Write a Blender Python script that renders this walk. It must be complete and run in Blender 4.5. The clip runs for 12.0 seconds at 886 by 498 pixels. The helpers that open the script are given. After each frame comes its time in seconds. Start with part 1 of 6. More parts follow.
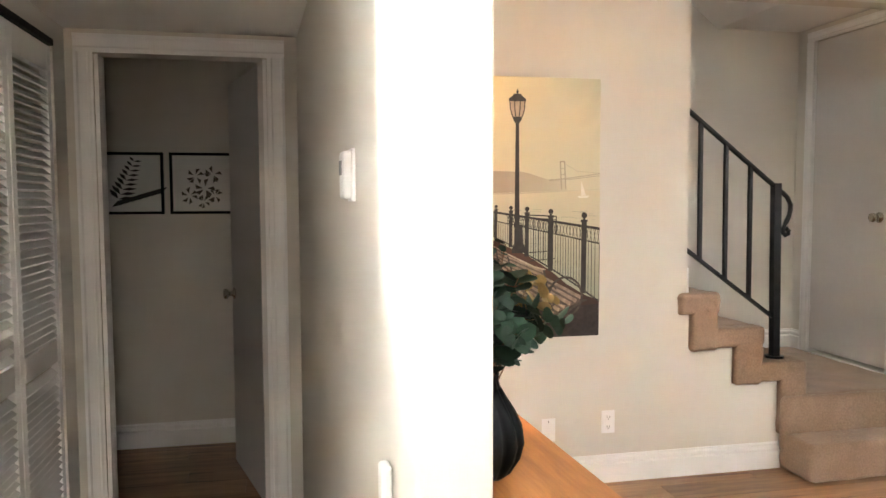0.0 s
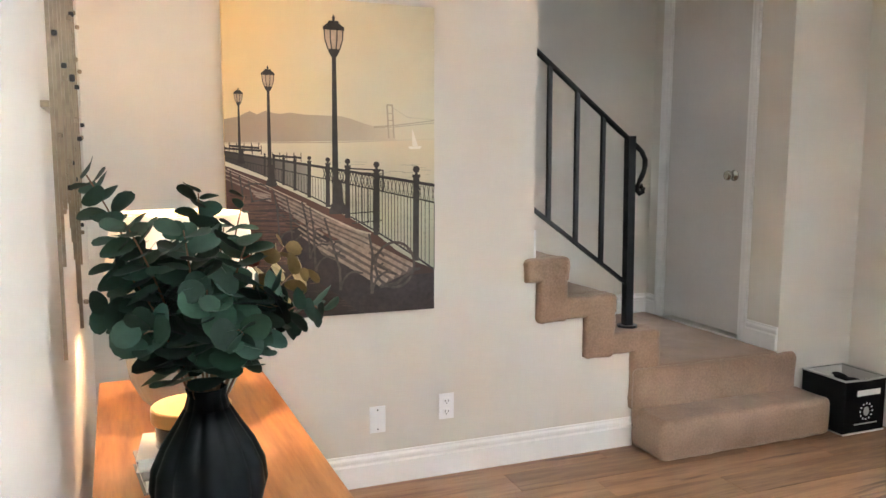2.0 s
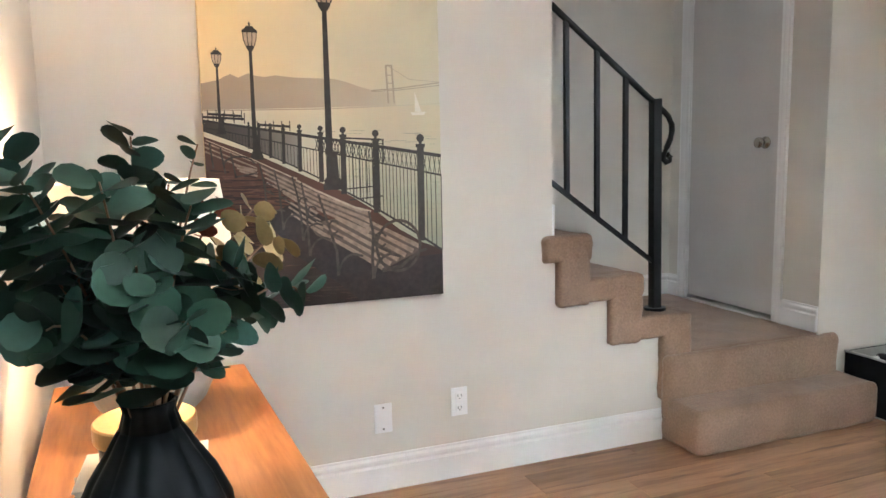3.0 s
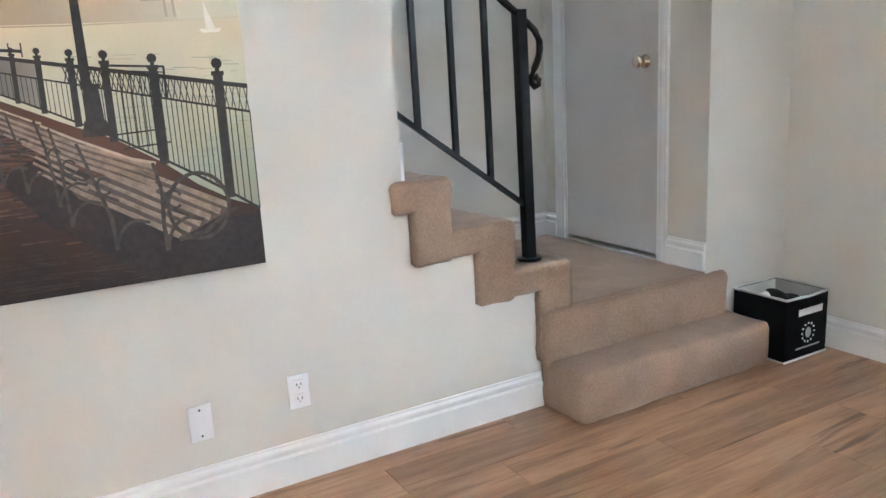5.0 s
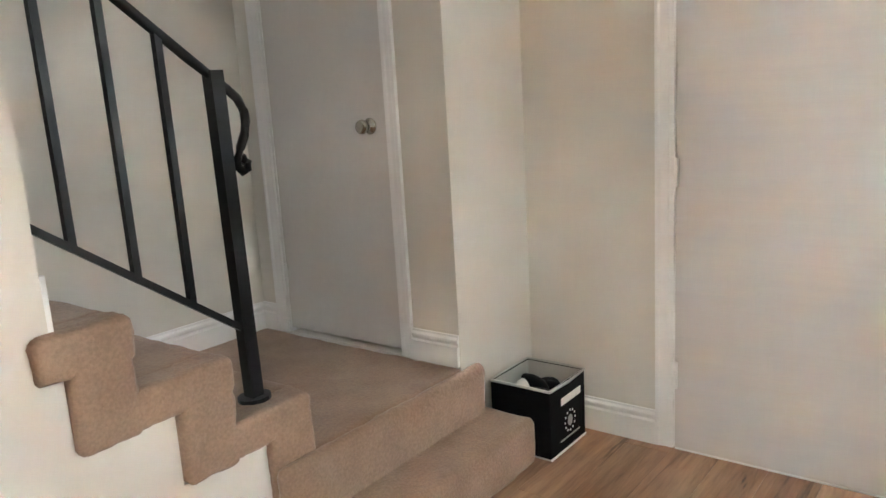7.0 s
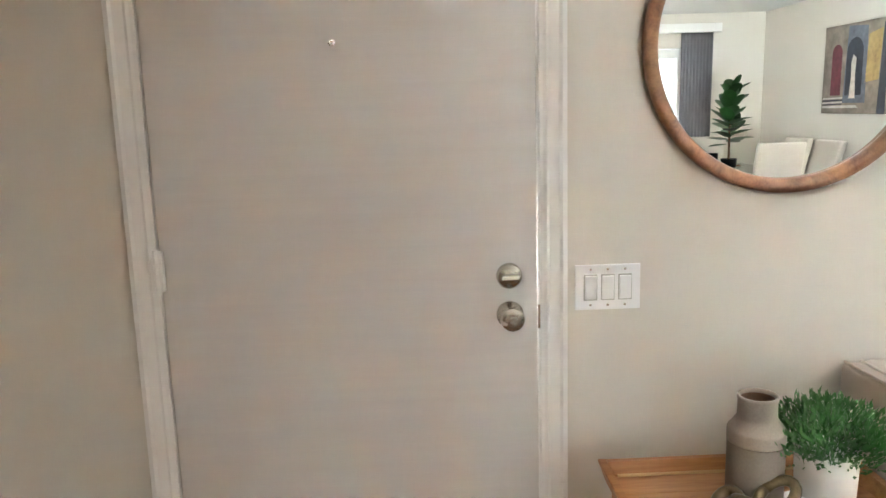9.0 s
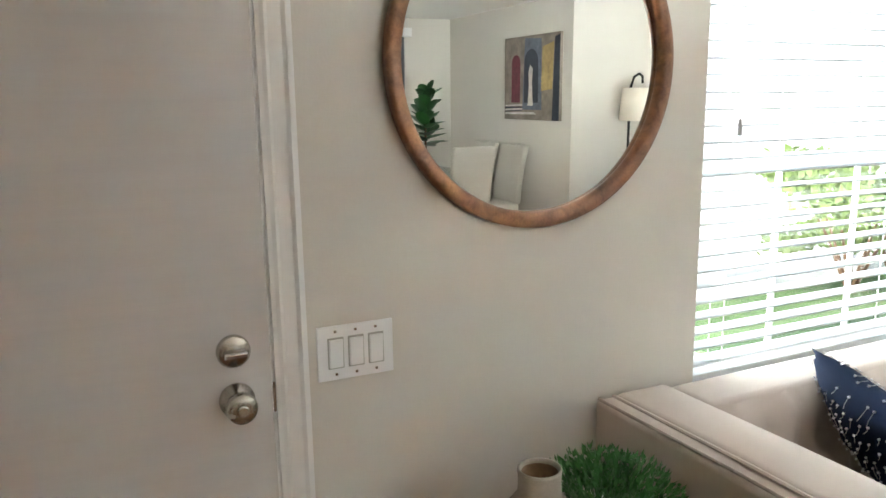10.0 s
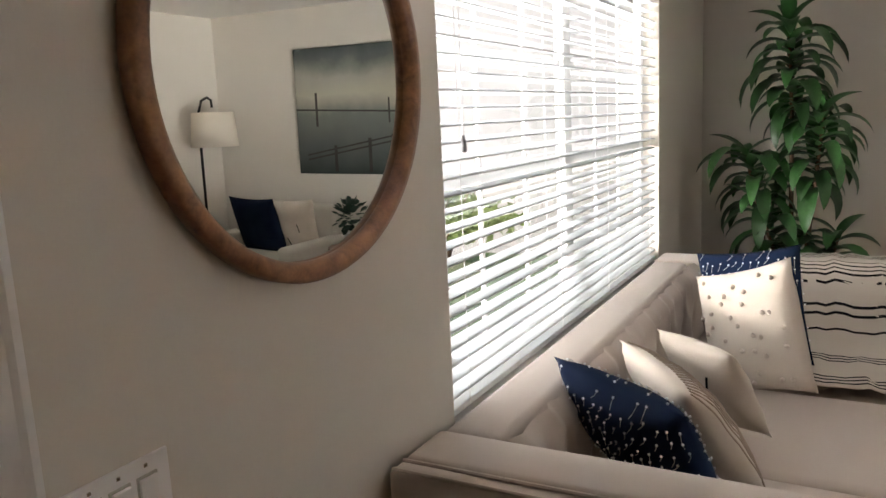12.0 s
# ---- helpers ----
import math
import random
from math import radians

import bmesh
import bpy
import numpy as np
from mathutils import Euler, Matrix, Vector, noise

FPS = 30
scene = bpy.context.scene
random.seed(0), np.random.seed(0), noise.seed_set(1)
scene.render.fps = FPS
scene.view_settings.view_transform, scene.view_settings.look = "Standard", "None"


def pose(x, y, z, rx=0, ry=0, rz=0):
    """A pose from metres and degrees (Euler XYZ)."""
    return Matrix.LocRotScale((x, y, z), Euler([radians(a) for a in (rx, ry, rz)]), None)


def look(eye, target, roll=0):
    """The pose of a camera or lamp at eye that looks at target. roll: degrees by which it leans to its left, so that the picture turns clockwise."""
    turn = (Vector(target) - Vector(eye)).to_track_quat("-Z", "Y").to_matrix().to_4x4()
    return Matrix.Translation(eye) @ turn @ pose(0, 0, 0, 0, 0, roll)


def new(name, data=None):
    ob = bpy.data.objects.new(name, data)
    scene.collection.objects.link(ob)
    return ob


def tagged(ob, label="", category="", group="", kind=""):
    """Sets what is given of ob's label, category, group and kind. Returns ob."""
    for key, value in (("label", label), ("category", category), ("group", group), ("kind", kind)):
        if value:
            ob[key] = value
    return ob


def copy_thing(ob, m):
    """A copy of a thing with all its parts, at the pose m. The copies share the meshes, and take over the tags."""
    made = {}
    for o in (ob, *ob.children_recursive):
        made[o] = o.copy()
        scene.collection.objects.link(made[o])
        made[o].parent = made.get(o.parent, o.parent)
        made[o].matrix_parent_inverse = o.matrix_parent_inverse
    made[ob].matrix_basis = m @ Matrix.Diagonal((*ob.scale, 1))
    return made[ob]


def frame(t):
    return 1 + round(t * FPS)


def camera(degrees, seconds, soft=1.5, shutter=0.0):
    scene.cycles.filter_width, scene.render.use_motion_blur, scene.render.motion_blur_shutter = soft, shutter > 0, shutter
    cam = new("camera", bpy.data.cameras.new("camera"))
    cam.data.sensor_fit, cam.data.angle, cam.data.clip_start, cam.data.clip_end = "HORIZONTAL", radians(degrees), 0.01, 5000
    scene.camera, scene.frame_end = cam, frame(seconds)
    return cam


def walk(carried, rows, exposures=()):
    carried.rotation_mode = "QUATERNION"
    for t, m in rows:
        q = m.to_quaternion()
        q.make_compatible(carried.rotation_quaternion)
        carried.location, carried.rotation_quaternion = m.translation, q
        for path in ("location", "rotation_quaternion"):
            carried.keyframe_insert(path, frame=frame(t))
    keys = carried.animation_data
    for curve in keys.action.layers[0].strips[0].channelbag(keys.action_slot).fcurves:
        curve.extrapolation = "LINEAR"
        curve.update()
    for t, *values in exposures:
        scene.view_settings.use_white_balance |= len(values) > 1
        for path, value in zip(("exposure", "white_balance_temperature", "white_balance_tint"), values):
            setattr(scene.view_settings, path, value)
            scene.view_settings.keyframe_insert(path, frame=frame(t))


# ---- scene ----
cam = camera(61.6, 12.0)
PATH = [
    (0, (-0.062, -0.365, 1.425), (0.346, 1.589, 1.29), -0.2),
    (0.5, (-0.015, -0.212, 1.406), (0.661, 1.666, 1.286), -0.6),
    (1, (0.082, -0.116, 1.393), (0.878, 1.712, 1.238), -0.6),
    (1.5, (0.247, -0.024, 1.402), (1.028, 1.807, 1.213), 0.2),
    (2, (0.333, 0.099, 1.371), (1.05, 1.952, 1.14), 0.2),
    (2.5, (0.4, 0.282, 1.343), (1.11, 2.135, 1.093), -0.9),
    (2.7, (0.407, 0.338, 1.313), (1.137, 2.183, 1.062), -1.0),
    (4.3, (0.694, 0.662, 1.275), (1.187, 2.565, 0.909), -2.4),
    (4.5, (0.753, 0.712, 1.278), (1.362, 2.58, 0.901), -3.1),
    (5, (0.824, 0.836, 1.253), (1.773, 2.542, 0.82), -3.1),
    (5.5, (0.935, 0.983, 1.273), (2.082, 2.552, 0.802), -2.5),
    (6, (1.026, 1.126, 1.316), (2.322, 2.584, 0.875), -2.9),
    (6.5, (1.095, 1.277, 1.372), (2.523, 2.618, 0.97), -3.3),
    (6.7, (1.137, 1.333, 1.376), (2.605, 2.633, 0.982), -3.4),
    (8.3, (1.692, 1.715, 1.465), (3.615, 2.133, 1.108), -2.1),
    (8.5, (1.755, 1.721, 1.436), (3.707, 2.003, 1.103), -2.1),
    (9, (1.975, 1.73, 1.444), (3.945, 1.667, 1.101), -1.7),
    (9.5, (2.183, 1.685, 1.488), (4.112, 1.294, 1.132), -1.3),
    (10, (2.388, 1.726, 1.511), (4.165, 0.887, 1.14), -0.9),
    (10.5, (2.564, 1.745, 1.503), (4.177, 0.619, 1.143), -1.1),
    (11, (2.753, 1.734, 1.508), (4.226, 0.421, 1.181), -1.3),
    (11.5, (2.897, 1.82, 1.519), (4.143, 0.287, 1.205), -2.5),
    (12, (2.999, 1.853, 1.514), (3.96, 0.133, 1.171), -2.8),
]
walk(cam, [(t, look(eye, target, roll)) for t, eye, target, roll in PATH],
     exposures=[(0.0, 3.22, 7100, 11), (0.5, 3.15, 6500, 9), (1.0, 3.18, 6500, 9), (1.5, 3.02, 6450, 9), (2.5, 3.05, 6000, 7), (4.5, 3.05, 5700, 6), (5.0, 3.2, 5500, 4), (5.5, 3.25, 6050, 5), (6.5, 3.28, 6300, 6), (8.5, 2.95, 6600, 7), (9.0, 2.75, 6650, 7), (9.5, 2.38, 6700, 7), (10.5, 1.82, 6750, 8), (11.0, 1.5, 6850, 11), (11.5, 1.05, 7200, 15), (12.0, 0.9, 7500, 17)])

# ---- world and light ----
world = bpy.data.worlds.new("world")
scene.world = world
world.use_nodes = True
wn = world.node_tree.nodes
sky = wn.new("ShaderNodeTexSky")
sky.sky_type = 'NISHITA'
sky.sun_disc = False
sky.sun_elevation = radians(50)
sky.sun_rotation = radians(293)
wn["Background"].inputs["Strength"].default_value = 0.085
world.node_tree.links.new(sky.outputs[0], wn["Background"].inputs["Color"])


def lamp(name, kind, energy, color, m, size=0.1, size_y=None):
    d = bpy.data.lights.new(name, kind)
    d.energy, d.color = energy, color
    if kind == 'AREA':
        d.size = size
        if size_y:
            d.shape, d.size_y = 'RECTANGLE', size_y
    elif kind == 'POINT':
        d.shadow_soft_size = size
    ob = new(name, d)
    ob.matrix_world = m
    return ob


sun = lamp("sun", 'SUN', 2.0, (1.0, 0.97, 0.92), look((-7.0, 3.0, 9.0), (0, 0, 0)))
sun.data.angle = radians(0.53)
lamp("window_daylight", 'AREA', 400, (0.93, 0.97, 1.0), look((6.6, 0.7, 0.25), (3.9, -0.9, 1.5)), 3.0, 1.6)
lamp("french_door_daylight", 'AREA', 2, (0.9, 0.96, 1.0), look((-3.15, -0.5, 1.2), (2, -1.4, 1.1)), 1.7, 2.0)
# Added narrow lamp beyond the french door, aimed at the ceiling as room fill.
patio = lamp("ceiling_fill", 'AREA', 25, (0.95, 0.98, 1.0), look((-3.6, -0.75, 0.7), (1.5, -0.05, 2.44)), 1.5, 1.0)
patio.data.spread = radians(18)
# Fill lamp added high in the stairwell; no upstairs window is built or known.
lamp("stair_fill", 'AREA', 1.8, (0.86, 0.94, 1.0), look((1.0, 3.65, 4.0), (2.4, 3.75, 1.0)), 0.7, 0.7)
lamp("lamp_bulb", 'POINT', 2.5, (1.0, 0.66, 0.38), pose(0.385, 2.05, 1.18), 0.035)

# ---- materials ----


def mat(name, color, rough=0.5, metal=0.0, var=0.08, scale=6.0, fine=60.0, bump=0.15, dist=0.002, coat=0.0, spec=None, rand=0.0, sheen=0.0, con=0.4):
    m = bpy.data.materials.new(name)
    m.use_nodes = True
    nt = m.node_tree
    n, l = nt.nodes, nt.links
    b = n["Principled BSDF"]
    tc = n.new("ShaderNodeTexCoord")
    big, small = n.new("ShaderNodeTexNoise"), n.new("ShaderNodeTexNoise")
    big.inputs["Scale"].default_value, small.inputs["Scale"].default_value = scale, fine
    big.inputs["Detail"].default_value = small.inputs["Detail"].default_value = 5
    l.new(tc.outputs["Object"], big.inputs["Vector"])
    l.new(tc.outputs["Object"], small.inputs["Vector"])
    mix = n.new("ShaderNodeMath")
    mix.operation = 'ADD'
    l.new(big.outputs["Fac"], mix.inputs[0])
    l.new(small.outputs["Fac"], mix.inputs[1])
    mr = n.new("ShaderNodeMapRange")
    mr.inputs["From Min"].default_value, mr.inputs["From Max"].default_value = 1 - con, 1 + con
    mr.inputs["To Min"].default_value, mr.inputs["To Max"].default_value = 1 - var, 1 + var
    l.new(mix.outputs[0], mr.inputs["Value"])
    hsv = n.new("ShaderNodeHueSaturation")
    hsv.inputs["Color"].default_value = (*color, 1)
    if rand:
        oi = n.new("ShaderNodeObjectInfo")
        r2 = n.new("ShaderNodeMapRange")
        r2.inputs["To Min"].default_value, r2.inputs["To Max"].default_value = 1 - rand, 1 + rand
        l.new(oi.outputs["Random"], r2.inputs["Value"])
        mm = n.new("ShaderNodeMath")
        mm.operation = 'MULTIPLY'
        l.new(mr.outputs[0], mm.inputs[0])
        l.new(r2.outputs[0], mm.inputs[1])
        l.new(mm.outputs[0], hsv.inputs["Value"])
    else:
        l.new(mr.outputs[0], hsv.inputs["Value"])
    l.new(hsv.outputs[0], b.inputs["Base Color"])
    rr = n.new("ShaderNodeMapRange")
    rr.inputs["To Min"].default_value, rr.inputs["To Max"].default_value = max(0.02, rough - 0.07), min(1, rough + 0.07)
    l.new(big.outputs["Fac"], rr.inputs["Value"])
    l.new(rr.outputs[0], b.inputs["Roughness"])
    b.inputs["Metallic"].default_value = metal
    b.inputs["Coat Weight"].default_value = coat
    b.inputs["Sheen Weight"].default_value = sheen
    if spec is not None:
        b.inputs["Specular IOR Level"].default_value = spec
    if bump:
        bp = n.new("ShaderNodeBump")
        bp.inputs["Strength"].default_value, bp.inputs["Distance"].default_value = bump, dist
        l.new(small.outputs["Fac"], bp.inputs["Height"])
        l.new(bp.outputs[0], b.inputs["Normal"])
    return m


def wood(name, dark, light, stretch=(1.2, 14, 14), rough=0.4, rand=0.0, scale=3.0, bump=0.12, knots=False):
    m = bpy.data.materials.new(name)
    m.use_nodes = True
    n, l = m.node_tree.nodes, m.node_tree.links
    b = n["Principled BSDF"]
    tc = n.new("ShaderNodeTexCoord")
    mp = n.new("ShaderNodeMapping")
    mp.inputs["Scale"].default_value = stretch
    l.new(tc.outputs["Object"], mp.inputs["Vector"])
    oi = n.new("ShaderNodeObjectInfo")
    off = n.new("ShaderNodeVectorMath")
    off.operation = 'ADD'
    sc = n.new("ShaderNodeMath")
    sc.operation = 'MULTIPLY'
    sc.inputs[1].default_value = 37.0
    l.new(oi.outputs["Random"], sc.inputs[0])
    l.new(mp.outputs[0], off.inputs[0])
    l.new(sc.outputs[0], off.inputs[1])
    g = n.new("ShaderNodeTexNoise")
    g.inputs["Scale"].default_value, g.inputs["Detail"].default_value, g.inputs["Distortion"].default_value = scale, 6, 0.7
    l.new(off.outputs[0], g.inputs["Vector"])
    f = n.new("ShaderNodeTexNoise")
    f.inputs["Scale"].default_value, f.inputs["Detail"].default_value = scale * 6, 3
    l.new(off.outputs[0], f.inputs["Vector"])
    add = n.new("ShaderNodeMath")
    add.operation = 'MULTIPLY_ADD'
    add.inputs[1].default_value = 0.35
    l.new(f.outputs["Fac"], add.inputs[0])
    l.new(g.outputs["Fac"], add.inputs[2])
    cr = n.new("ShaderNodeValToRGB")
    cr.color_ramp.elements[0].position, cr.color_ramp.elements[1].position = 0.45, 0.88
    cr.color_ramp.elements[0].color, cr.color_ramp.elements[1].color = (*dark, 1), (*light, 1)
    if knots:
        e = cr.color_ramp.elements.new(0.38)
        e.color = (dark[0] * 0.3, dark[1] * 0.27, dark[2] * 0.25, 1)
    l.new(add.outputs[0], cr.inputs[0])
    hsv = n.new("ShaderNodeHueSaturation")
    if knots:
        st = n.new("ShaderNodeTexNoise")
        st.inputs["Scale"].default_value, st.inputs["Detail"].default_value, st.inputs["Distortion"].default_value = 1.5, 4, 1.2
        l.new(off.outputs[0], st.inputs["Vector"])
        sr = n.new("ShaderNodeMapRange")
        sr.inputs["From Min"].default_value, sr.inputs["From Max"].default_value = 0.60, 0.69
        sr.inputs["To Min"].default_value, sr.inputs["To Max"].default_value = 0.0, 0.88
        l.new(st.outputs["Fac"], sr.inputs["Value"])
        mk = n.new("ShaderNodeMix")
        mk.data_type = 'RGBA'
        l.new(sr.outputs[0], mk.inputs["Factor"])
        l.new(cr.outputs[0], mk.inputs[6])
        mk.inputs[7].default_value = (0.09, 0.045, 0.025, 1)
        l.new(mk.outputs[2], hsv.inputs["Color"])
    else:
        l.new(cr.outputs[0], hsv.inputs["Color"])
    r2 = n.new("ShaderNodeMapRange")
    r2.inputs["To Min"].default_value, r2.inputs["To Max"].default_value = 1 - rand, 1 + rand
    l.new(oi.outputs["Random"], r2.inputs["Value"])
    l.new(r2.outputs[0], hsv.inputs["Value"])
    l.new(hsv.outputs[0], b.inputs["Base Color"])
    rr = n.new("ShaderNodeMapRange")
    rr.inputs["To Min"].default_value, rr.inputs["To Max"].default_value = rough - 0.08, rough + 0.12
    l.new(g.outputs["Fac"], rr.inputs["Value"])
    l.new(rr.outputs[0], b.inputs["Roughness"])
    bp = n.new("ShaderNodeBump")
    bp.inputs["Strength"].default_value, bp.inputs["Distance"].default_value = bump, 0.001
    l.new(add.outputs[0], bp.inputs["Height"])
    l.new(bp.outputs[0], b.inputs["Normal"])
    return m


def emissive(name, color, strength):
    m = bpy.data.materials.new(name)
    m.use_nodes = True
    b = m.node_tree.nodes["Principled BSDF"]
    b.inputs["Base Color"].default_value = (*color, 1)
    b.inputs["Emission Color"].default_value = (*color, 1)
    b.inputs["Emission Strength"].default_value = strength
    return m


def gradient(name, stops, axis=2, lo=0.0, hi=1.0, rough=0.7, mottle=0.12, scale=4.0):
    """A print whose tone runs along one axis of the object."""
    m = bpy.data.materials.new(name)
    m.use_nodes = True
    n, l = m.node_tree.nodes, m.node_tree.links
    tc, sep = n.new("ShaderNodeTexCoord"), n.new("ShaderNodeSeparateXYZ")
    l.new(tc.outputs["Object"], sep.inputs[0])
    mr = n.new("ShaderNodeMapRange")
    mr.inputs["From Min"].default_value, mr.inputs["From Max"].default_value = lo, hi
    l.new(sep.outputs[axis], mr.inputs["Value"])
    no = n.new("ShaderNodeTexNoise")
    no.inputs["Scale"].default_value, no.inputs["Detail"].default_value = scale, 4
    l.new(tc.outputs["Object"], no.inputs["Vector"])
    ad = n.new("ShaderNodeMath")
    ad.operation = 'MULTIPLY_ADD'
    ad.inputs[1].default_value = mottle * 2
    l.new(no.outputs["Fac"], ad.inputs[0])
    l.new(mr.outputs[0], ad.inputs[2])
    sb = n.new("ShaderNodeMath")
    sb.operation = 'SUBTRACT'
    sb.inputs[1].default_value = mottle
    l.new(ad.outputs[0], sb.inputs[0])
    cr = n.new("ShaderNodeValToRGB")
    el = cr.color_ramp.elements
    while len(el) < len(stops):
        el.new(0.5)
    for e, (p, c) in zip(el, stops):
        e.position, e.color = p, (*c, 1)
    l.new(sb.outputs[0], cr.inputs[0])
    b = n["Principled BSDF"]
    l.new(cr.outputs[0], b.inputs["Base Color"])
    b.inputs["Roughness"].default_value = rough
    return m


M = {}
M["wall"] = mat("wall_paint", (0.69, 0.655, 0.60), 0.65, var=0.02, scale=1.5, fine=180, bump=0.25, dist=0.0015)
M["ceiling"] = mat("ceiling_paint", (0.84, 0.83, 0.81), 0.8, var=0.02, scale=2, fine=140, bump=0.4, dist=0.002)
M["trim"] = mat("white_trim_paint", (0.86, 0.855, 0.85), 0.35, var=0.02, scale=3, fine=60, bump=0.05)
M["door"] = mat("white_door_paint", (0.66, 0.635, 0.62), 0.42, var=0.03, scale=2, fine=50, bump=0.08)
M["black_metal"] = mat("black_wrought_iron", (0.005, 0.005, 0.006), 0.36, var=0.2, bump=0.1, spec=0.3)
M["nickel"] = mat("satin_nickel", (0.52, 0.49, 0.44), 0.25, metal=1.0, var=0.05, bump=0.03)
M["chrome"] = mat("polished_nickel", (0.75, 0.74, 0.72), 0.12, metal=1.0, var=0.03, bump=0.0)
M["plastic"] = mat("white_plastic", (0.87, 0.87, 0.88), 0.35, var=0.01, bump=0.02)
# Near-black colour: shade painted for holes and the closet, also small dark parts.
M["dark"] = mat("dark_shade_and_parts", (0.02, 0.018, 0.016), 0.8, var=0.1, bump=0)
M["plank"] = wood("oak_laminate_plank", (0.20, 0.10, 0.052), (0.40, 0.235, 0.135), (0.8, 8, 8), 0.42, rand=0.16, scale=2.2, knots=True)
M["subfloor"] = mat("subfloor", (0.10, 0.06, 0.035), 0.8)
M["table_wood"] = wood("teak_table_wood", (0.25, 0.085, 0.027), (0.47, 0.205, 0.075), (14, 1.3, 14), 0.38, scale=1.6)
M["oak"] = wood("honey_oak", (0.29, 0.115, 0.04), (0.50, 0.25, 0.105), (14, 1.2, 14), 0.45, scale=1.8)
M["walnut"] = wood("walnut_frame", (0.13, 0.055, 0.025), (0.30, 0.135, 0.062), (5, 5, 5), 0.38, scale=5)
M["vase_black"] = mat("matte_black_ceramic", (0.003, 0.004, 0.005), 0.45, var=0.15, fine=90, bump=0.08, spec=0.09)
M["ceramic"] = mat("ribbed_grey_ceramic", (0.30, 0.29, 0.26), 0.6, var=0.06, bump=0.1)
M["stoneware"] = mat("grey_stoneware", (0.29, 0.25, 0.21), 0.75, var=0.12, scale=14, fine=160, bump=0.25)
M["stoneware_dark"] = mat("darker_stoneware", (0.21, 0.178, 0.148), 0.8, var=0.12, scale=14, fine=160, bump=0.3)
M["oak_pale"] = wood("paler_oak", (0.42, 0.25, 0.12), (0.60, 0.40, 0.21), (14, 1.2, 14), 0.45, scale=1.8)
M["driftwood"] = mat("aged_bronze_links", (0.15, 0.112, 0.058), 0.36, metal=0.55, var=0.25, scale=25, fine=120, bump=0.15)
M["white_pot"] = mat("white_pot", (0.78, 0.77, 0.75), 0.4, var=0.03)
M["gold"] = mat("brushed_brass_lid", (0.70, 0.48, 0.22), 0.33, metal=0.9, var=0.06)
M["amber"] = mat("dark_glass_jar", (0.02, 0.012, 0.008), 0.1, var=0.1, bump=0, coat=0.5)
M["paper"] = mat("white_paper", (0.78, 0.77, 0.75), 0.75, var=0.03)
M["grey_cover"] = mat("grey_book_cover", (0.25, 0.25, 0.27), 0.6, var=0.06)
M["leaf_g"] = mat("eucalyptus_leaf", (0.016, 0.041, 0.026), 0.6, var=0.3, scale=20, rand=0.4, bump=0.1, spec=0.25)
M["leaf_b"] = mat("eucalyptus_leaf_pale", (0.034, 0.075, 0.056), 0.6, var=0.25, scale=20, rand=0.3, bump=0.1, spec=0.25)
M["leaf_y"] = mat("dried_leaf_gold", (0.33, 0.23, 0.10), 0.6, var=0.25, scale=20, rand=0.2, bump=0.1)
M["leaf_r"] = mat("dried_leaf_red", (0.22, 0.04, 0.02), 0.6, var=0.25, scale=20, rand=0.2, bump=0.1)
M["leaf_d"] = mat("dracaena_leaf", (0.022, 0.085, 0.022), 0.36, var=0.3, scale=12, rand=0.5, bump=0.1)
M["leaf_n"] = mat("grass_blade", (0.05, 0.165, 0.04), 0.45, var=0.3, scale=12, bump=0.1)
M["stem"] = mat("plant_stem", (0.14, 0.075, 0.04), 0.7, var=0.25, scale=30)
M["sofa"] = mat("cream_linen_upholstery", (0.48, 0.405, 0.355), 0.9, var=0.05, scale=5, fine=420, bump=0.3, sheen=0.3)
M["navy"] = mat("navy_cotton", (0.005, 0.013, 0.036), 0.95, var=0.12, fine=300, bump=0.4, sheen=0.0, spec=0.1)
M["cream"] = mat("cream_cotton", (0.54, 0.475, 0.41), 0.92, var=0.05, fine=300, bump=0.4, sheen=0.2)
M["taupe"] = mat("taupe_cotton", (0.36, 0.29, 0.24), 0.92, var=0.06, fine=300, bump=0.4)
M["black_cloth"] = mat("black_fabric", (0.006, 0.006, 0.007), 0.85, var=0.2, fine=350, bump=0.3, spec=0.12)
M["grey_cloth"] = mat("grey_lining", (0.45, 0.45, 0.42), 0.85, var=0.06, fine=200, bump=0.2)
M["chairs"] = mat("cream_leather", (0.62, 0.58, 0.52), 0.5, var=0.04)
M["concrete"] = mat("pale_concrete", (0.55, 0.54, 0.51), 0.85, var=0.15, scale=1, fine=20)
M["stucco"] = mat("pale_stucco", (0.76, 0.78, 0.80), 0.85, var=0.05)
M["lawn"] = mat("lawn", (0.07, 0.13, 0.04), 0.9, var=0.4, scale=5, fine=90, bump=0.6, dist=0.02)
M["bush"] = mat("bush_leaf", (0.15, 0.22, 0.06), 0.5, var=0.5, scale=3, fine=20)
M["stud"] = mat("champagne_metal", (0.27, 0.215, 0.155), 0.35, metal=0.8, var=0.25, scale=15)
M["slat"] = mat("white_blind_slat", (0.70, 0.74, 0.77), 0.4, var=0.02, bump=0.02)
M["threshold"] = mat("aluminium_threshold", (0.8, 0.8, 0.8), 0.35, metal=0.6, var=0.05)
M["curtain"] = mat("grey_curtain", (0.22, 0.23, 0.25), 0.9, var=0.1, fine=200)


def carpet_material():
    m = mat("taupe_plush_carpet", (0.272, 0.18, 0.124), 1.0, var=0.15, scale=6, fine=110, bump=0.6, dist=0.004, sheen=0.15, con=0.22)
    return m


